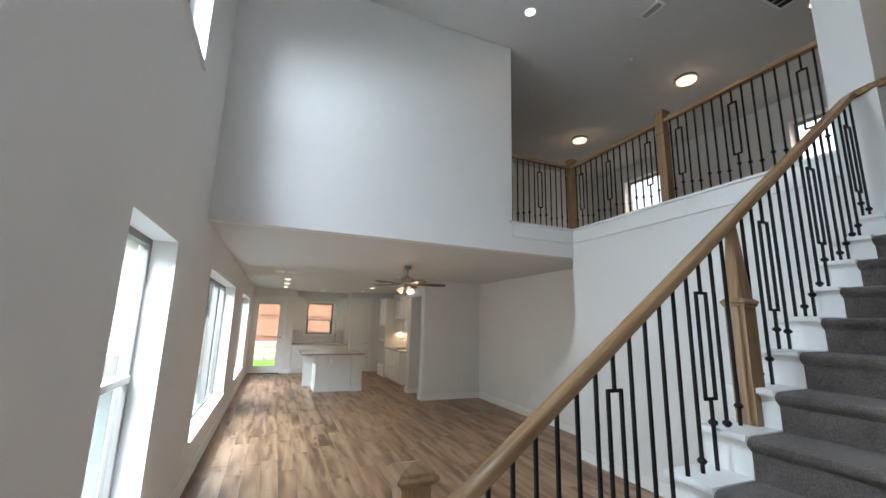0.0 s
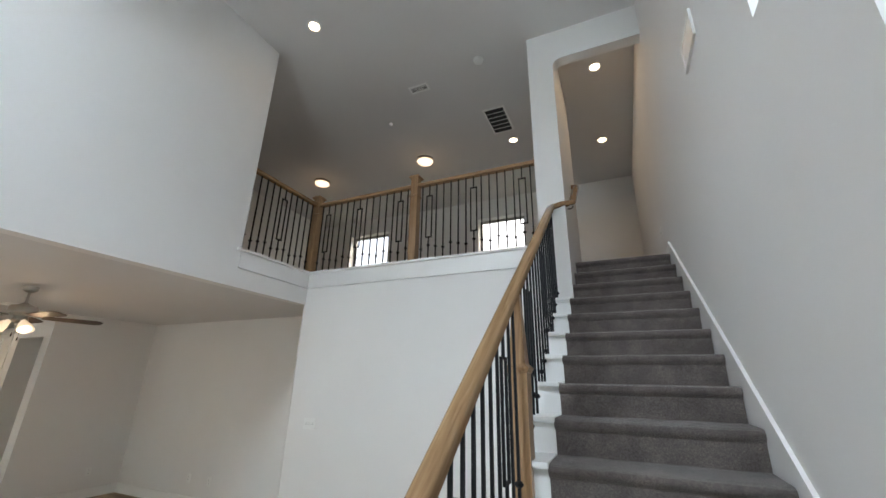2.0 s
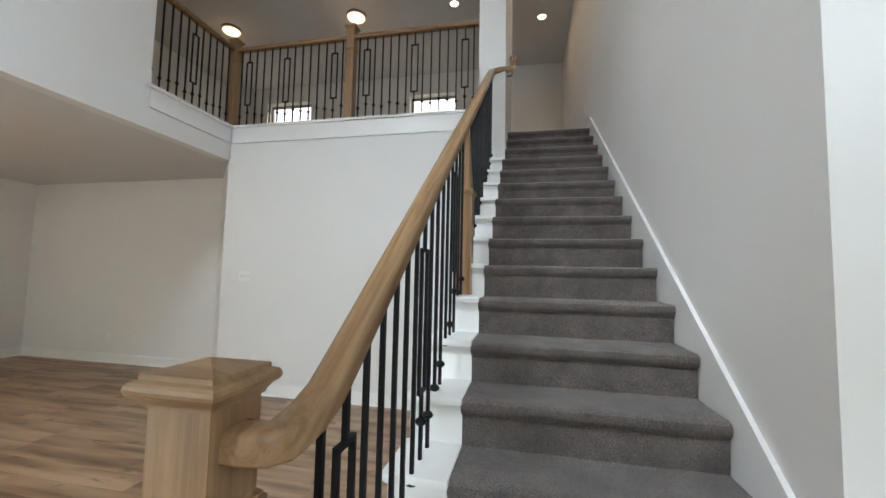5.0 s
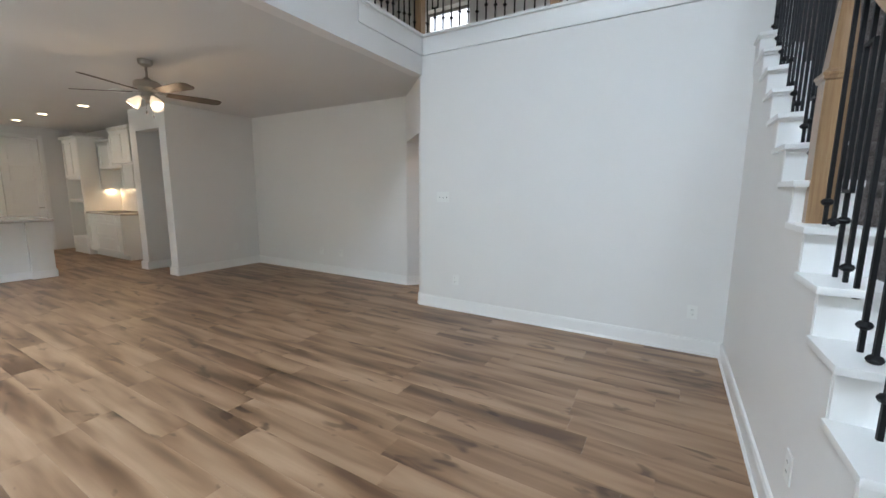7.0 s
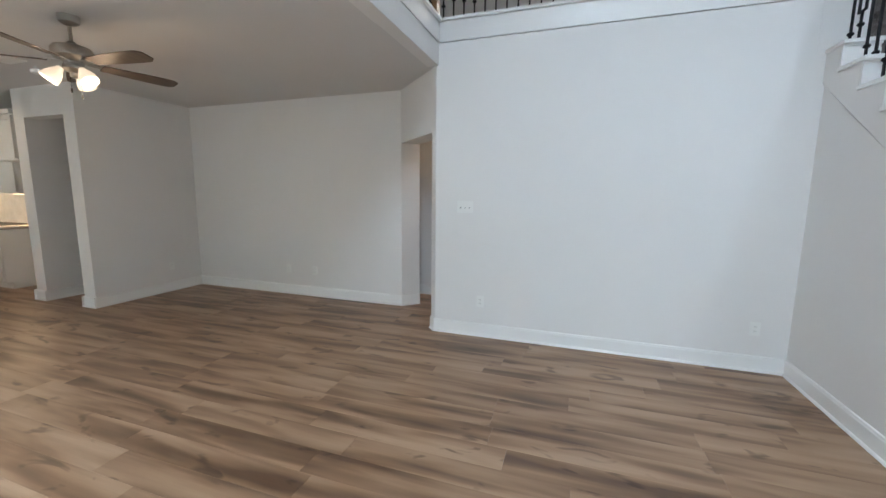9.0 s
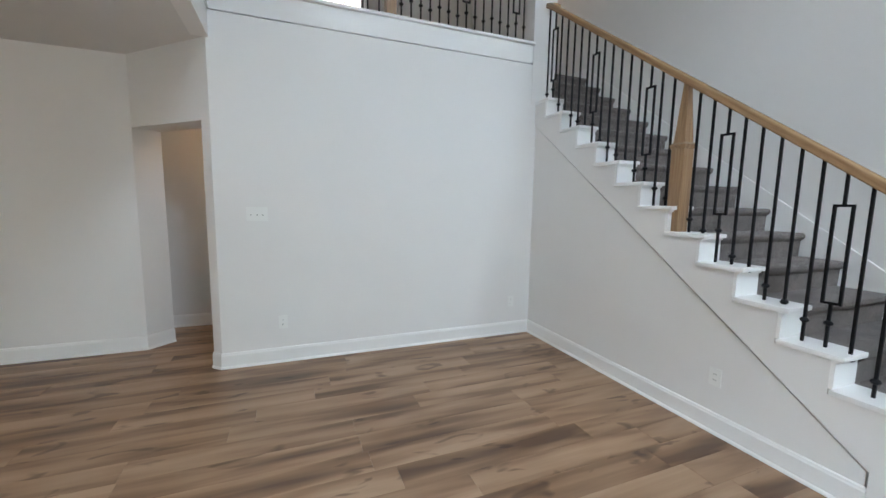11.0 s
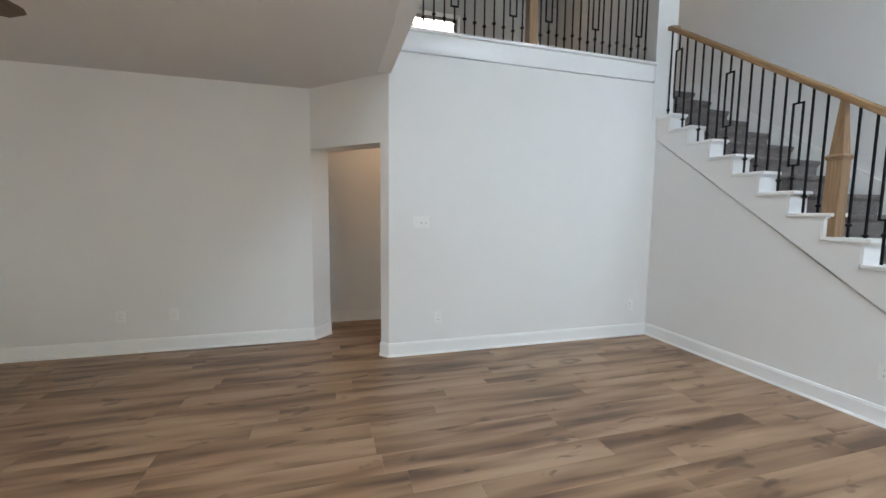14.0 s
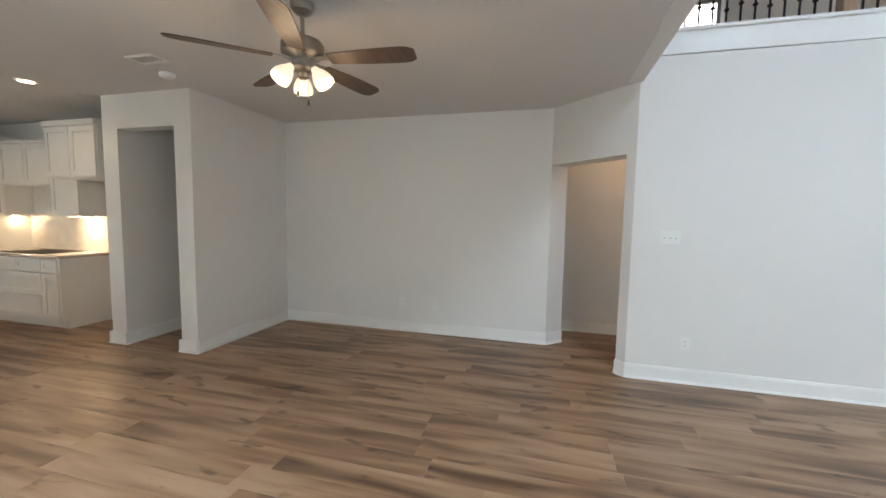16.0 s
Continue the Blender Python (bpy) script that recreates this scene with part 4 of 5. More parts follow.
# ---- outlets and switches ----
def plate(name, axis, at, inward, u, z, w, h, label, toggles=0, sockets=0, category="outlet", group=""):
    place = (at, u, z) if axis == "x" else (u, at, z)
    o = thing(name, place, label, category, group)

    def b(nm, u0, u1, z0, z1, d0, d1, mat, bev=0.0):
        lo, hi = sorted((at + inward * d0, at + inward * d1))
        bm = bmesh.new()
        if axis == "x":
            bm_box(bm, lo, u + u0, z + z0, hi, u + u1, z + z1, bev)
        else:
            bm_box(bm, u + u0, lo, z + z0, u + u1, hi, z + z1, bev)
        part(nm, bm, mat, o)
    b("cover_plate", -w / 2, w / 2, -h / 2, h / 2, 0, 0.006, PLASTIC, 0.002)
    # slots are thin black plates, the shade of the holes put into colour
    for k in range(toggles):
        c = (k - (toggles - 1) / 2) * 0.046
        b("toggle", c - 0.005, c + 0.005, -0.004, 0.014, 0.006, 0.018, PLASTIC)
        b("slot", c - 0.004, c + 0.004, -0.011, 0.011, 0.006, 0.0066, SLOT)
    for k in range(sockets):
        c = (k - (sockets - 1) / 2) * 0.04
        b("socket", -0.016, 0.016, c - 0.014, c + 0.014, 0.006, 0.0075, PLASTIC)
        b("slot", -0.008, -0.005, c - 0.004, c + 0.006, 0.0075, 0.0079, SLOT)
        b("slot", 0.005, 0.008, c - 0.004, c + 0.006, 0.0075, 0.0079, SLOT)


plate("light_switch", "x", AX, -1, 4.165, 1.325, 0.165, 0.118, "white three-gang toggle switch plate on the tall wall", 3, 0, "light switch")
for ax_, at_, inw, u in (("x", AX, -1, 3.99), ("x", AX, -1, 1.65), ("y", STAIR_N, 1, 1.734), ("x", BX, -1, 7.0), ("x", BX, -1, 6.55), ("y", CY, -1, 4.1), ("x", WEST, 1, 4.85)):
    plate("outlet", ax_, at_, inw, u, 0.365, 0.076, 0.118, "white duplex wall outlet", 0, 2, "outlet", "wall outlets")
plate("outlet", "y", STAIR_S, 1, 4.93, 3.47, 0.076, 0.118, "white switch plate above the top step", 1, 0, "light switch")


def wall_register():
    o = thing("wall_vent", (2.23, STAIR_S, 3.69), "white louvred wall vent high above the stairs", "air vent")
    x0, x1, z0, z1 = 2.075, 2.395, 3.595, 3.778
    bm = bmesh.new()
    f = 0.028
    for a in ((x0, z0, x0 + f, z1), (x1 - f, z0, x1, z1), (x0 + f, z0, x1 - f, z0 + f), (x0 + f, z1 - f, x1 - f, z1)):
        bm_box(bm, a[0], STAIR_S, a[1], a[2], STAIR_S + 0.014, a[3])
    part("frame", bm, PLASTIC, o)
    for k in range(8):
        zc = z0 + f + (z1 - z0 - 2 * f) * (k + 0.5) / 8
        bm = bmesh.new()
        bm_box(bm, x0 + f, STAIR_S + 0.002, zc - 0.008, x1 - f, STAIR_S + 0.010, zc + 0.006)
        part("louvre", bm, PLASTIC, o)


wall_register()


# ---- doors ----
def panel_door(name, x0, x1, y, z1, label):
    """A five-panel door in a cased opening, facing south."""
    bm = bmesh.new()
    bm_box(bm, x0 + 0.02, y + 0.03, 0.01, x1 - 0.02, y + 0.065, z1 - 0.02)
    o = structure(name, bm, TRIM, label, "door")
    w, st = x1 - x0 - 0.04, 0.10
    n = 5
    ph = (z1 - 0.03 - st * (n + 1)) / n
    bm = bmesh.new()
    bm_box(bm, x0 + 0.02, y + 0.002, 0.01, x0 + 0.02 + st, y + 0.03, z1 - 0.02)
    bm_box(bm, x1 - 0.02 - st, y + 0.002, 0.01, x1 - 0.02, y + 0.03, z1 - 0.02)
    part("stile", bm, TRIM, o)
    for k in range(n + 1):
        z = 0.01 + k * (ph + st)
        bm = bmesh.new()
        bm_box(bm, x0 + 0.02 + st, y + 0.002, z, x1 - 0.02 - st, y + 0.03, z + st)
        part("rail", bm, TRIM, o)
        if k < n:
            bm = bmesh.new()
            bm_box(bm, x0 + 0.045 + st, y + 0.022, z + st + 0.025, x1 - 0.045 - st, y + 0.03, z + st + ph - 0.025, 0.006)
            part("panel", bm, TRIM, o)
    bm = bmesh.new()
    bm_box(bm, x1 - 0.13, y - 0.03, 0.955, x1 - 0.045, y - 0.018, 0.975)
    bm_box(bm, x1 - 0.066, y - 0.03, 0.955, x1 - 0.05, y + 0.018, 0.975)
    part("door_handle", bm, NICKEL, o, "brushed nickel lever")
    for nm, d in (("casing", (x0 - 0.075, y - 0.018, 0, x0 + 0.002, y, z1 + 0.075)), ("casing", (x1 - 0.002, y - 0.018, 0, x1 + 0.075, y, z1 + 0.075)), ("casing", (x0 + 0.002, y - 0.018, z1 - 0.002, x1 - 0.002, y, z1 + 0.075))):
        box_part(nm, d, TRIM, o, 0.004)


panel_door("door_1", 2.38, 3.02, 14.02, 2.46, "white five-panel pantry door, shut, with a nickel lever")


def garden_door():
    x0, x1, y, z1 = -0.74, 0.18, NORTH, 2.38
    bm = bmesh.new()
    gx0, gx1, gz0, gz1 = -0.61, 0.05, 0.22, 2.20
    for d in ((x0 + 0.02, 0.03, gx0, z1 - 0.02), (gx1, 0.03, x1 - 0.02, z1 - 0.02), (gx0, 0.03, gx1, gz0), (gx0, gz1, gx1, z1 - 0.02)):
        bm_box(bm, d[0], y + 0.05, d[1], d[2], y + 0.095, d[3])
    for d in ((x0, 0.0, x0 + 0.02, z1), (x1 - 0.02, 0.0, x1, z1), (x0 + 0.02, z1 - 0.02, x1 - 0.02, z1), (x0 + 0.02, 0.0, x1 - 0.02, 0.03)):
        bm_box(bm, d[0], y + 0.02, d[1], d[2], y + 0.16, d[3])
    o = structure("door_2", bm, TRIM, "white garden door with one tall glass pane", "door")
    bm = bmesh.new()
    bm_box(bm, gx0, y + 0.07, gz0, gx1, y + 0.076, gz1)
    g = part("pane", bm, GLASS, o)
    g.visible_shadow = False
    bm = bmesh.new()
    for d in ((gx0 - 0.025, gz0 - 0.025, gx0 + 0.012, gz1 + 0.025), (gx1 - 0.012, gz0 - 0.025, gx1 + 0.025, gz1 + 0.025), (gx0 + 0.012, gz0 - 0.025, gx1 - 0.012, gz0 + 0.012), (gx0 + 0.012, gz1 - 0.012, gx1 - 0.012, gz1 + 0.025)):
        bm_box(bm, d[0], y + 0.036, d[1], d[2], y + 0.05, d[3])
    part("glazing_frame", bm, TRIM, o)
    bm = bmesh.new()
    bm_box(bm, 0.01, y + 0.0, 0.985, 0.13, y + 0.014, 1.0, 0.003)
    bm_box(bm, 0.115, y + 0.014, 0.985, 0.13, y + 0.05, 1.0)
    part("door_handle", bm, NICKEL, o, "nickel lever")
    bm = bmesh.new()
    bm_lathe(bm, [(0.028, -0.028), (0.028, 0.028)], (0.12, y + 0.04, 1.13), 16)
    part("deadbolt", bm, NICKEL, o)
    box_part("threshold", (x0, y - 0.02, 0.002, x1, y + 0.17, 0.026), DARK_METAL, o, label="dark metal threshold")
    for d in ((x0 - 0.09, y - 0.018, 0, x0 + 0.002, y, z1 + 0.09), (x1 - 0.002, y - 0.018, 0, x1 + 0.09, y, z1 + 0.09), (x0 + 0.002, y - 0.018, z1 - 0.002, x1 - 0.002, y, z1 + 0.09)):
        box_part("casing", d, TRIM, o, 0.004)


garden_door()


# ---- kitchen ----
def shaker_front(parent, axis, at, inward, u0, u1, z0, z1, name="door", handle=False):
    """A framed cabinet front on a plane, facing inward."""
    def b(bm, ua, ub, za, zb, d0, d1):
        lo, hi = sorted((at + inward * d0, at + inward * d1))
        if axis == "x":
            bm_box(bm, lo, ua, za, hi, ub, zb)
        else:
            bm_box(bm, ua, lo, za, ub, hi, zb)
    g, s = 0.005, 0.055
    u0, u1, z0, z1 = u0 + g, u1 - g, z0 + g, z1 - g
    s = min(s, (z1 - z0) * 0.3)
    bm = bmesh.new()
    b(bm, u0, u1, z0, z1, 0.0, 0.012)
    o = part(name, bm, CABINET, parent)
    bm = bmesh.new()
    for q in ((u0, u0 + s, z0, z1), (u1 - s, u1, z0, z1), (u0 + s, u1 - s, z0, z0 + s), (u0 + s, u1 - s, z1 - s, z1)):
        b(bm, *q, 0.012, 0.027)
    part("frame", bm, CABINET, o)
    return o


def cabinet(name, label, x0, y0, z0, x1, y1, z1, axis, inward, fronts, group="", toe=0.0, crown=0.0):
    o = thing(name, ((x0 + x1) / 2, (y0 + y1) / 2, z0), label, "cabinet", group)
    d = 0.021
    bx0, bx1, by0, by1 = x0, x1, y0, y1
    at = (x0 if inward < 0 else x1) if axis == "x" else (y0 if inward < 0 else y1)
    box_part("body", (bx0, by0, z0 + toe, bx1, by1, z1), CABINET, o)
    if toe:
        if axis == "x":
            box_part("toe_kick", (x0 + (0.07 if inward < 0 else 0), y0, 0, x1 - (0.07 if inward > 0 else 0), y1, toe), CABINET, o)
        else:
            box_part("toe_kick", (x0, y0 + (0.07 if inward < 0 else 0), 0, x1, y1 - (0.07 if inward > 0 else 0), toe), CABINET, o)
    for f in fronts:
        shaker_front(o, axis, at, inward, *f[:4], name=f[4] if len(f) > 4 else "door")
    if crown:
        q = 0.05
        bm = bmesh.new()
        bm_box(bm, x0 - (q if inward < 0 or axis == "y" else 0) * (1 if axis == "x" else 0.5), y0 - (q if axis == "x" else (q if inward < 0 else 0)) * 0.5, z1, x1, y1 + 0.0, z1 + crown, 0.012)
        part("crown_moulding", bm, CABINET, o)
    return o


# range wall, facing west
RX = 3.25
cabinet("base_cabinet", "white shaker base cabinet with drawers below the cooktop", RX, 10.93, 0, 3.868, 12.5, 0.88, "x", -1,
        [(10.94, 11.22, 0.12, 0.70), (10.94, 11.22, 0.71, 0.87, "drawer"), (11.22, 12.14, 0.12, 0.41, "drawer"), (11.22, 12.14, 0.42, 0.70, "drawer"), (11.22, 11.68, 0.71, 0.87, "drawer"), (11.68, 12.14, 0.71, 0.87, "drawer"), (12.14, 12.49, 0.12, 0.70), (12.14, 12.49, 0.71, 0.87, "drawer")], "kitchen base cabinets", 0.10)
tagged(box_part("worktop", (RX - 0.035, 10.90, 0.88, 3.868, 12.5, 0.918), QUARTZ, None, 0.004), "speckled quartz worktop on the range cabinets", "worktop")
ck = tagged(box_part("cooktop", (RX + 0.05, 11.3, 0.918, 3.75, 12.05, 0.926), SLOT, None, 0.002), "black glass cooktop set in the worktop", "cooktop")
tw = thing("oven_cabinet", (3.5, 12.9, 0), "tall white oven cabinet with empty appliance niches", "cabinet")
for d in ((RX - 0.05, 12.5, 0.0, 3.868, 12.53, 2.42), (RX - 0.05, 13.27, 0.0, 3.868, 13.30, 2.42), (3.80, 12.53, 0.0, 3.868, 13.27, 2.42)):
    box_part("side_panel", d, CABINET, tw)
for d in ((0.0, 0.36), (1.10, 1.16), (1.58, 2.42)):
    box_part("shelf", (RX - 0.03, 12.53, d[0], 3.80, 13.27, d[1]), CABINET, tw)
shaker_front(tw, "x", RX - 0.03, -1, 12.53, 12.90, 1.62, 2.40)
shaker_front(tw, "x", RX - 0.03, -1, 12.90, 13.27, 1.62, 2.40)
shaker_front(tw, "x", RX - 0.03, -1, 12.53, 13.27, 0.12, 0.35, "drawer")
box_part("crown_moulding", (RX - 0.09, 12.47, 2.42, 3.868, 13.33, 2.47), CABINET, tw, 0.012)
cabinet("wall_cabinet", "narrow white wall cabinet beside the oven tower", 3.54, 12.42, 1.40, 3.868, 12.5, 2.34, "x", -1, [(12.42, 12.5, 1.41, 2.33)], "range wall cabinets", crown=0.04)
cabinet("wall_cabinet", "short white shaker wall cabinet above the cooktop", 3.54, 11.46, 1.80, 3.868, 12.42, 2.34, "x", -1, [(11.46, 11.94, 1.81, 2.33), (11.94, 12.42, 1.81, 2.33)], "range wall cabinets", crown=0.04)
cabinet("wall_cabinet", "white shaker wall cabinet with one door beside the cooktop", 3.54, 10.97, 1.40, 3.868, 11.46, 2.34, "x", -1, [(10.97, 11.46, 1.41, 2.33)], "range wall cabinets", crown=0.04)
cabinet("wall_cabinet", "deep white shaker cabinet hung high above an empty refrigerator bay", 3.20, 10.12, 1.85, 3.868, 10.93, 2.43, "x", -1, [(10.12, 10.525, 1.86, 2.42), (10.525, 10.93, 1.86, 2.42)], "range wall cabinets", crown=0.06)
for y0, y1, zs in ((12.43, 12.49, 1.40), (11.02, 11.42, 1.40)):
    s = thing("strip_light", (3.7, (y0 + y1) / 2, zs), "slim under-cabinet strip light, switched on", "strip light", "under-cabinet lights")
    box_part("housing", (3.66, y0, zs - 0.012, 3.72, y1, zs - 0.0005), PLASTIC, s)
    box_part("lens", (3.665, y0 + 0.01, zs - 0.017, 3.715, y1 - 0.01, zs - 0.012), STRIP_GLOW, s, label="glowing warm lens")
    area_lamp("strip_glow", (3.69, (y0 + y1) / 2, zs - 0.022), (3.72, (y0 + y1) / 2, 0.9), 0.04, y1 - y0, 22.0 if y0 > 12 else 15.0, (1.0, 0.68, 0.38))
bsp = box_part("backsplash", (3.856, 10.95, 0.918, 3.868, 12.5, 1.78), TILE, None)
tagged(bsp, "pale tiled backsplash behind the cooktop", "backsplash", kind="structure")

# sink wall, facing south
cabinet("base_cabinet", "white shaker sink base cabinets under the window", 0.51, 14.06, 0, 2.29, 14.715, 0.88, "y", -1,
        [(0.55 + 0.43 * k, 0.55 + 0.43 * (k + 1), 0.12, 0.70) for k in range(4)] + [(0.55 + 0.43 * k, 0.55 + 0.43 * (k + 1), 0.71, 0.87, "drawer") for k in range(4)], "kitchen base cabinets", 0.10)
tagged(box_part("worktop", (0.505, 14.03, 0.88, 2.295, 14.715, 0.918), QUARTZ, None, 0.004), "speckled quartz worktop below the kitchen window", "worktop")
cabinet("wall_cabinet", "white shaker wall cabinet beside the kitchen window", 0.505, 14.38, 1.36, 0.85, 14.715, 2.46, "y", -1, [(0.505, 0.85, 1.37, 2.45)], "sink wall cabinets", crown=0.05)
cabinet("wall_cabinet", "white shaker wall cabinet beside the kitchen window", 1.935, 14.38, 1.38, 2.29, 14.715, 2.46, "y", -1, [(1.935, 2.29, 1.39, 2.45)], "sink wall cabinets", crown=0.05)
bm = bmesh.new()
bm_box(bm, 0.505, 14.708, 0.918, 2.29, 14.716, 1.15)
bm_box(bm, 0.505, 14.708, 1.15, 0.85, 14.716, 1.36)
bm_box(bm, 1.93, 14.708, 1.15, 2.29, 14.716, 1.38)
structure("backsplash_sink", bm, TILE, "pale grey tiled backsplash under the window", "backsplash")
wc = thing("window_casing", (1.4, 14.71, 1.6), "white casing and apron round the kitchen window", "trim", kind="structure")
for d in ((0.86, 14.70, 1.215, 0.94, 14.719, 2.39), (1.84, 14.70, 1.215, 1.92, 14.719, 2.39), (0.94, 14.70, 2.31, 1.84, 14.719, 2.39), (0.855, 14.68, 1.17, 1.925, 14.719, 1.215)):
    box_part("casing_board", d, TRIM, wc)


def faucet(x, y, z, turn, label):
    o = thing("faucet", (x, y, z), label, "faucet")
    sec = [(0.011 * math.cos(k * math.pi / 4), 0.011 * math.sin(k * math.pi / 4)) for k in range(8)]
    c, s = math.cos(turn), math.sin(turn)
    pts = [(0, 0), (0, 0.12), (0, 0.24)] + [(0.075 - 0.075 * math.cos(a), 0.26 + 0.085 * math.sin(a)) for a in (0.3, 0.8, 1.3, 1.8, 2.3, 2.8)] + [(0.155, 0.22), (0.158, 0.18)]
    bm = bmesh.new()
    bm_sweep(bm, [(x + u * c + 0.0004 * i, y + u * s, z + w) for i, (u, w) in enumerate(pts)], sec)
    part("spout", bm, NICKEL, o, smooth=True)
    bm = bmesh.new()
    bm_lathe(bm, [(0.026, 0.0), (0.026, 0.008), (0.017, 0.02), (0.015, 0.06)], (x, y, z), 16)
    part("base", bm, NICKEL, o, smooth=True)
    bm = bmesh.new()
    bm_sweep(bm, [(x - s * 0.015, y + c * 0.015, z + 0.05), (x - s * 0.07, y + c * 0.07, z + 0.075)], [(0.006 * math.cos(k * math.pi / 3), 0.006 * math.sin(k * math.pi / 3)) for k in range(6)])
    part("lever", bm, NICKEL, o, smooth=True)


faucet(1.93, 14.58, 0.918, -math.pi / 2, "nickel gooseneck faucet at the kitchen window")


def island():
    o = thing("kitchen_island", (1.45, 10.9, 0), "white panelled kitchen island with a broad speckled top", "kitchen island")
    box_part("body", (0.95, 10.36, 0.0, 2.05, 11.35, 0.88), CABINET, o)
    box_part("end_panel", (1.80, 10.28, 0.0, 2.07, 10.36, 0.88), CABINET, o)
    box_part("back_panel", (0.72, 11.35, 0.0, 2.07, 11.42, 0.88), CABINET, o)
    for d in ((0.934, 10.344, 0.0, 1.80, 10.36, 0.12), (1.784, 10.264, 0.0, 2.086, 10.28, 0.12), (0.934, 10.36, 0.0, 0.95, 11.35, 0.12), (2.07, 10.264, 0.0, 2.086, 10.36, 0.12)):
        box_part("baseboard", d, TRIM, o)
    box_part("worktop", (0.58, 10.20, 0.88, 2.10, 11.50, 0.92), QUARTZ, o, 0.005, "speckled quartz top with an overhang")
    bm = bmesh.new()
    bm_prism(bm, [(10.36, 0.87), (10.24, 0.87), (10.25, 0.83), (10.29, 0.79), (10.31, 0.70), (10.345, 0.66), (10.36, 0.66)], 1.28, 1.34, "x")
    part("corbel", bm, CABINET, o, "scrolled white corbel")
    bm = bmesh.new()
    bm_prism(bm, [(0.95, 0.87), (0.75, 0.87), (0.76, 0.83), (0.83, 0.78), (0.88, 0.70), (0.93, 0.66), (0.95, 0.66)], 10.45, 10.51, "y")
    part("corbel", bm, CABINET, o, "scrolled white corbel")


island()

# ---- outside ----
bm = bmesh.new()
bm_box(bm, -2500, -2500, -0.6, 2500, 2500, -0.15)
structure("ground", bm, DARKENED_GROUND, "bare ground round the house, coloured dark to offset the sky lamp", "ground")
bm = bmesh.new()
bm_box(bm, -1.3, 14.95, -0.15, 9, 20.5, -0.11)
structure("lawn", bm, GRASS, "bright green lawn behind the house", "lawn")
rw = thing("garden_wall", (0, 20, -0.15), "low pale limestone garden wall behind the lawn", "garden wall")
for r in range(3):
    for k in range(9):
        x0 = -2.4 + k * 1.0 + (0.5 if r % 2 else 0.0)
        box_part("stone", (x0 + 0.01, 20.0 + 0.03 * ((k * 7 + r * 3) % 3) / 3, -0.15 + r * 0.28, x0 + 0.99, 20.4, -0.15 + r * 0.28 + 0.27), STONE, rw, 0.02)
fn = thing("fence", (0, 21.2, -0.15), "tall red-brown cedar board fence", "fence")
for k in range(62):
    x0 = -2.4 + k * 0.145
    box_part("board", (x0, 21.2, -0.15, x0 + 0.138, 21.22, 2.9 + 0.01 * (k % 3)), FENCE, fn)
for z in (0.9, 1.9, 2.7):
    box_part("rail", (-2.4, 21.15, z, 6.5, 21.2, z + 0.09), FENCE, fn)


def neighbour(x0, y0, x1, y1, h, label, wins_axis):
    o = thing("house", ((x0 + x1) / 2, (y0 + y1) / 2, -0.15), label, "house", "neighbouring houses")
    box_part("wall", (x0, y0, -0.15, x1, y1, h), SIDING, o)
    bm = bmesh.new()
    ym = (y0 + y1) / 2
    xm = (x0 + x1) / 2
    v = [bm.verts.new(p) for p in ((x0 - 0.4, y0 - 0.4, h), (x1 + 0.4, y0 - 0.4, h), (x1 + 0.4, y1 + 0.4, h), (x0 - 0.4, y1 + 0.4, h), (xm, ym - 1.5, h + 2.6), (xm, ym + 1.5, h + 2.6))]
    for f in ((0, 1, 4), (1, 2, 5, 4), (2, 3, 5), (3, 0, 4, 5), (3, 2, 1, 0)):
        bm.faces.new([v[i] for i in f])
    part("roof", bm, ROOFING, o)
    for k in range(3):
        yc = y0 + (y1 - y0) * (k + 0.5) / 3
        xw = x1 if wins_axis > 0 else x0
        w = box_part("window", (xw - 0.02, yc - 0.6, 1.0, xw + 0.02, yc + 0.6, 2.4), TRIM, o)
        box_part("pane", (xw - 0.03, yc - 0.52, 1.08, xw + 0.03, yc + 0.52, 2.32), SLOT, w)


neighbour(18, -4, 27, 9, 3.4, "pale brick house with a dark shingle roof", -1)
neighbour(-18, -10, -6.8, 45, 5.4, "pale brick house beside the windows", 1)

# ---- floor planks ----
PW, PL = 0.182, 1.22
mesh_cache = {}
rnd = random.Random(4)


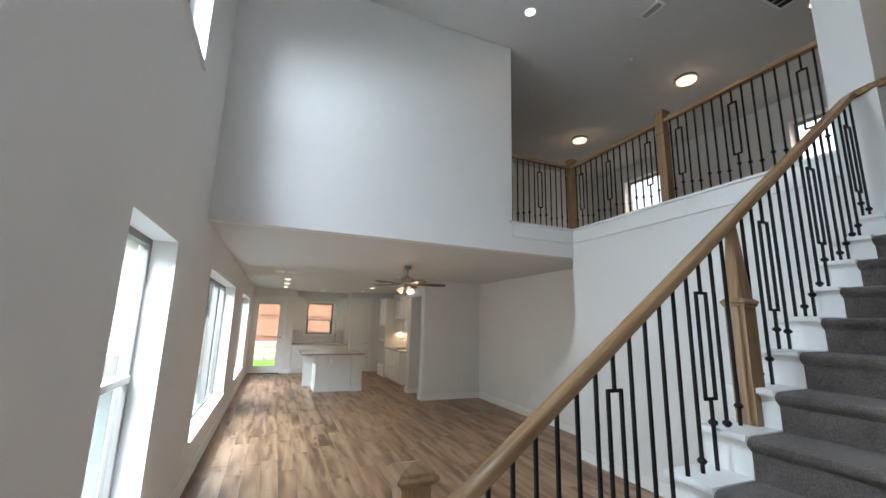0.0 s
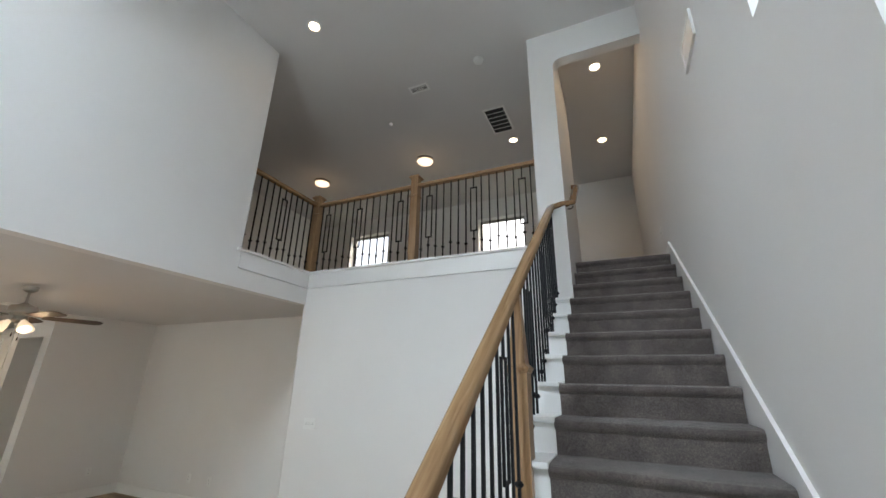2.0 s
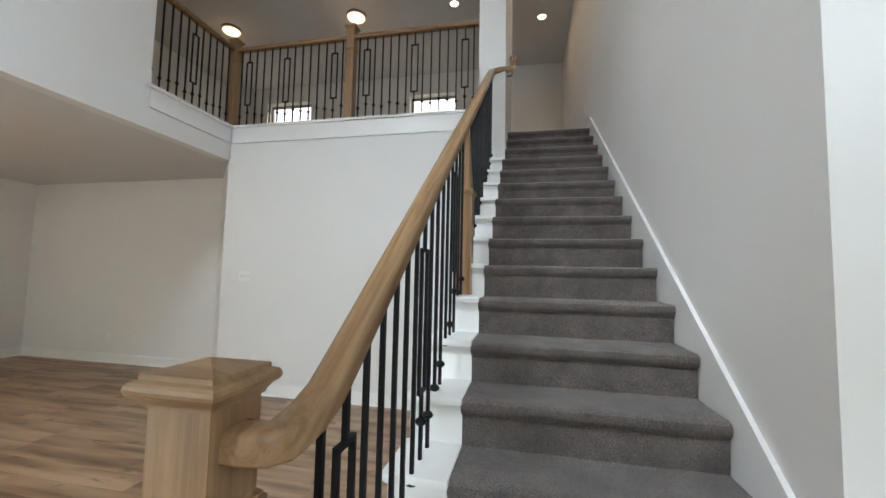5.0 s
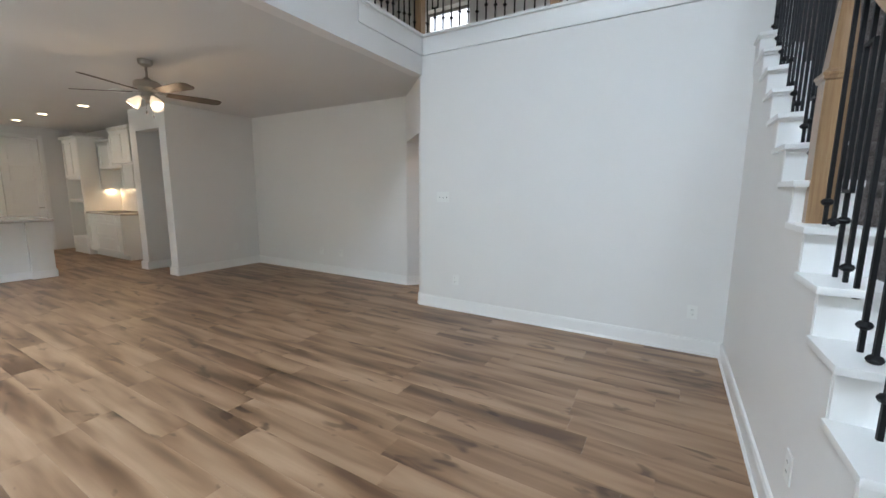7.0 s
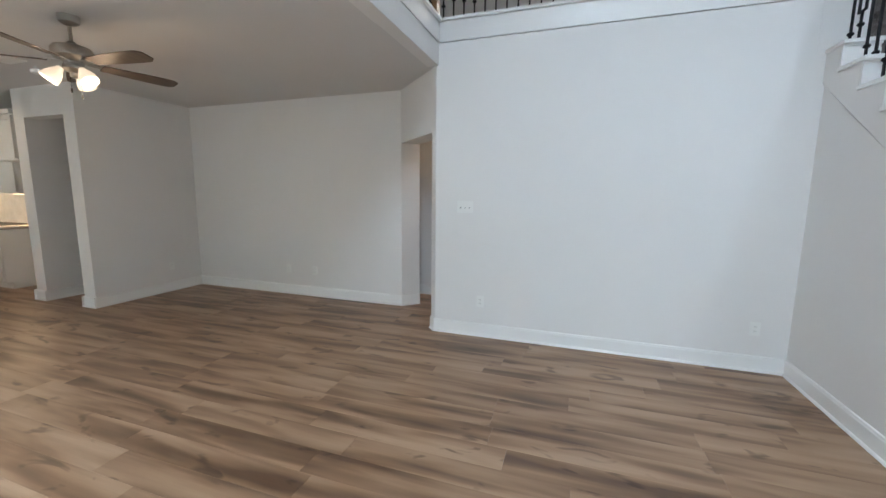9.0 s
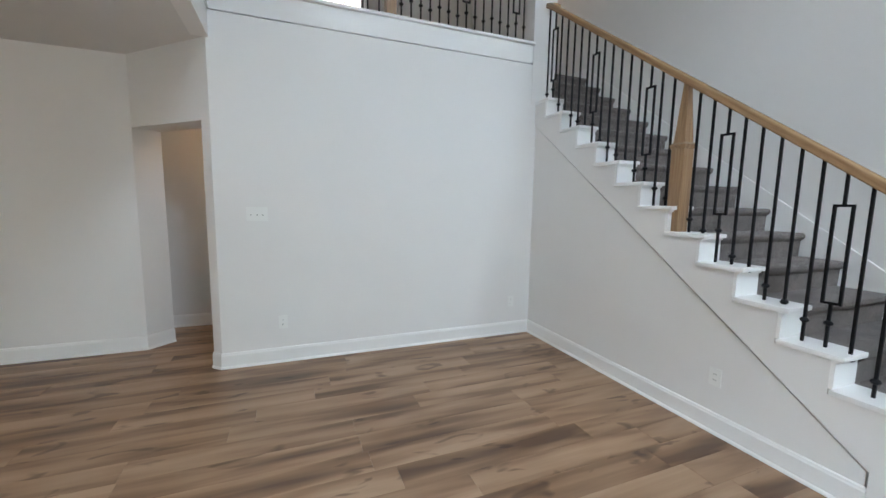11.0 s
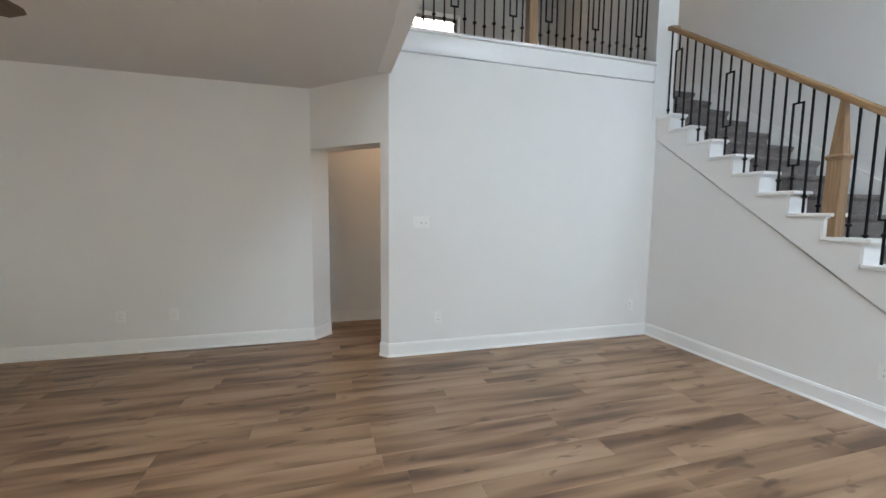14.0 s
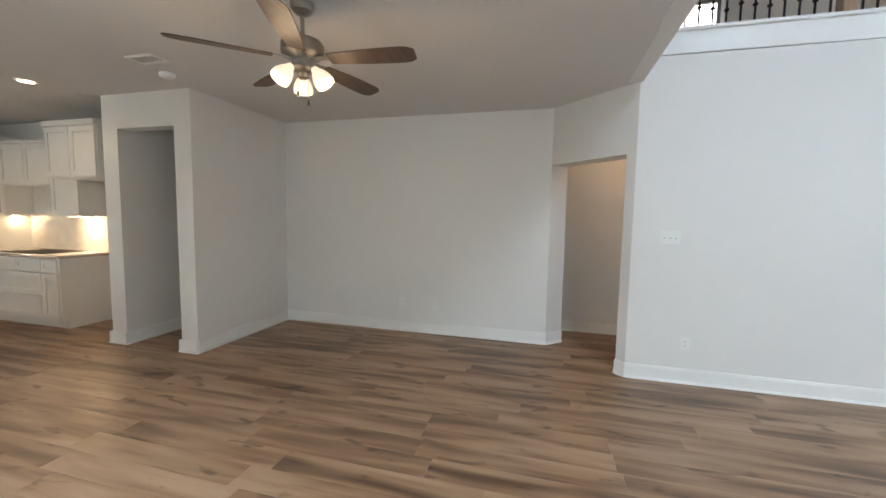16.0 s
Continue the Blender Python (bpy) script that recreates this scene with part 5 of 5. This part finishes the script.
def plank_mesh(length):
    key = round(length, 3)
    if key not in mesh_cache:
        bm = bmesh.new()
        g, c = 0.0003, 0.0006
        a = [bm.verts.new(p) for p in ((g, g, -0.006), (PW - g, g, -0.006), (PW - g, length - g, -0.006), (g, length - g, -0.006))]
        b = [bm.verts.new(p) for p in ((g, g, -c), (PW - g, g, -c), (PW - g, length - g, -c), (g, length - g, -c))]
        t = [bm.verts.new(p) for p in ((g + c, g + c, 0), (PW - g - c, g + c, 0), (PW - g - c, length - g - c, 0), (g + c, length - g - c, 0))]
        for lo, hi in ((a, b), (b, t)):
            for i in range(4):
                bm.faces.new((lo[i], lo[(i + 1) % 4], hi[(i + 1) % 4], hi[i]))
        bm.faces.new(t)
        mesh_cache[key] = mesh_of("plank", bm, FLOOR)
    return mesh_cache[key]


verts, faces = [], []
count = 0
cols = int((6.2 - WEST) / PW) + 1
for c in range(cols):
    x = WEST + c * PW
    y = -4.0 - rnd.random() * PL
    while y < 14.7:
        y0, y1 = y, y + PL
        y += PL
        cx, cy = x + PW / 2, (y0 + y1) / 2
        if cy > 14.3 and not 0.4 < cx < 2.4:
            continue
        if 0.9 < cx and cy < -0.3 and cx > 3.2:
            continue
        if -0.2 < x and x < 3.75 and 1.2 < y1 and y0 < 8.3 and count < 300:
            ob = new("plank", plank_mesh(PL))
            ob.parent = floor
            ob.location = (x, y0, 0)
            count += 1
        else:
            g = 0.001
            i = len(verts)
            verts += [(x + g, y0 + g, -0.006), (x + PW - g, y0 + g, -0.006), (x + PW - g, y1 - g, -0.006), (x + g, y1 - g, -0.006),
                      (x + g + 0.0015, y0 + g + 0.0015, 0), (x + PW - g - 0.0015, y0 + g + 0.0015, 0), (x + PW - g - 0.0015, y1 - g - 0.0015, 0), (x + g + 0.0015, y1 - g - 0.0015, 0)]
            faces += [(i, i + 1, i + 5, i + 4), (i + 1, i + 2, i + 6, i + 5), (i + 2, i + 3, i + 7, i + 6), (i + 3, i, i + 4, i + 7), (i + 4, i + 5, i + 6, i + 7)]
me = bpy.data.meshes.new("planks")
me.from_pydata(verts, [], faces)
me.materials.append(FLOOR)
rest = new("planks", me)
rest.parent = floor
tagged(rest, kind="stuff")
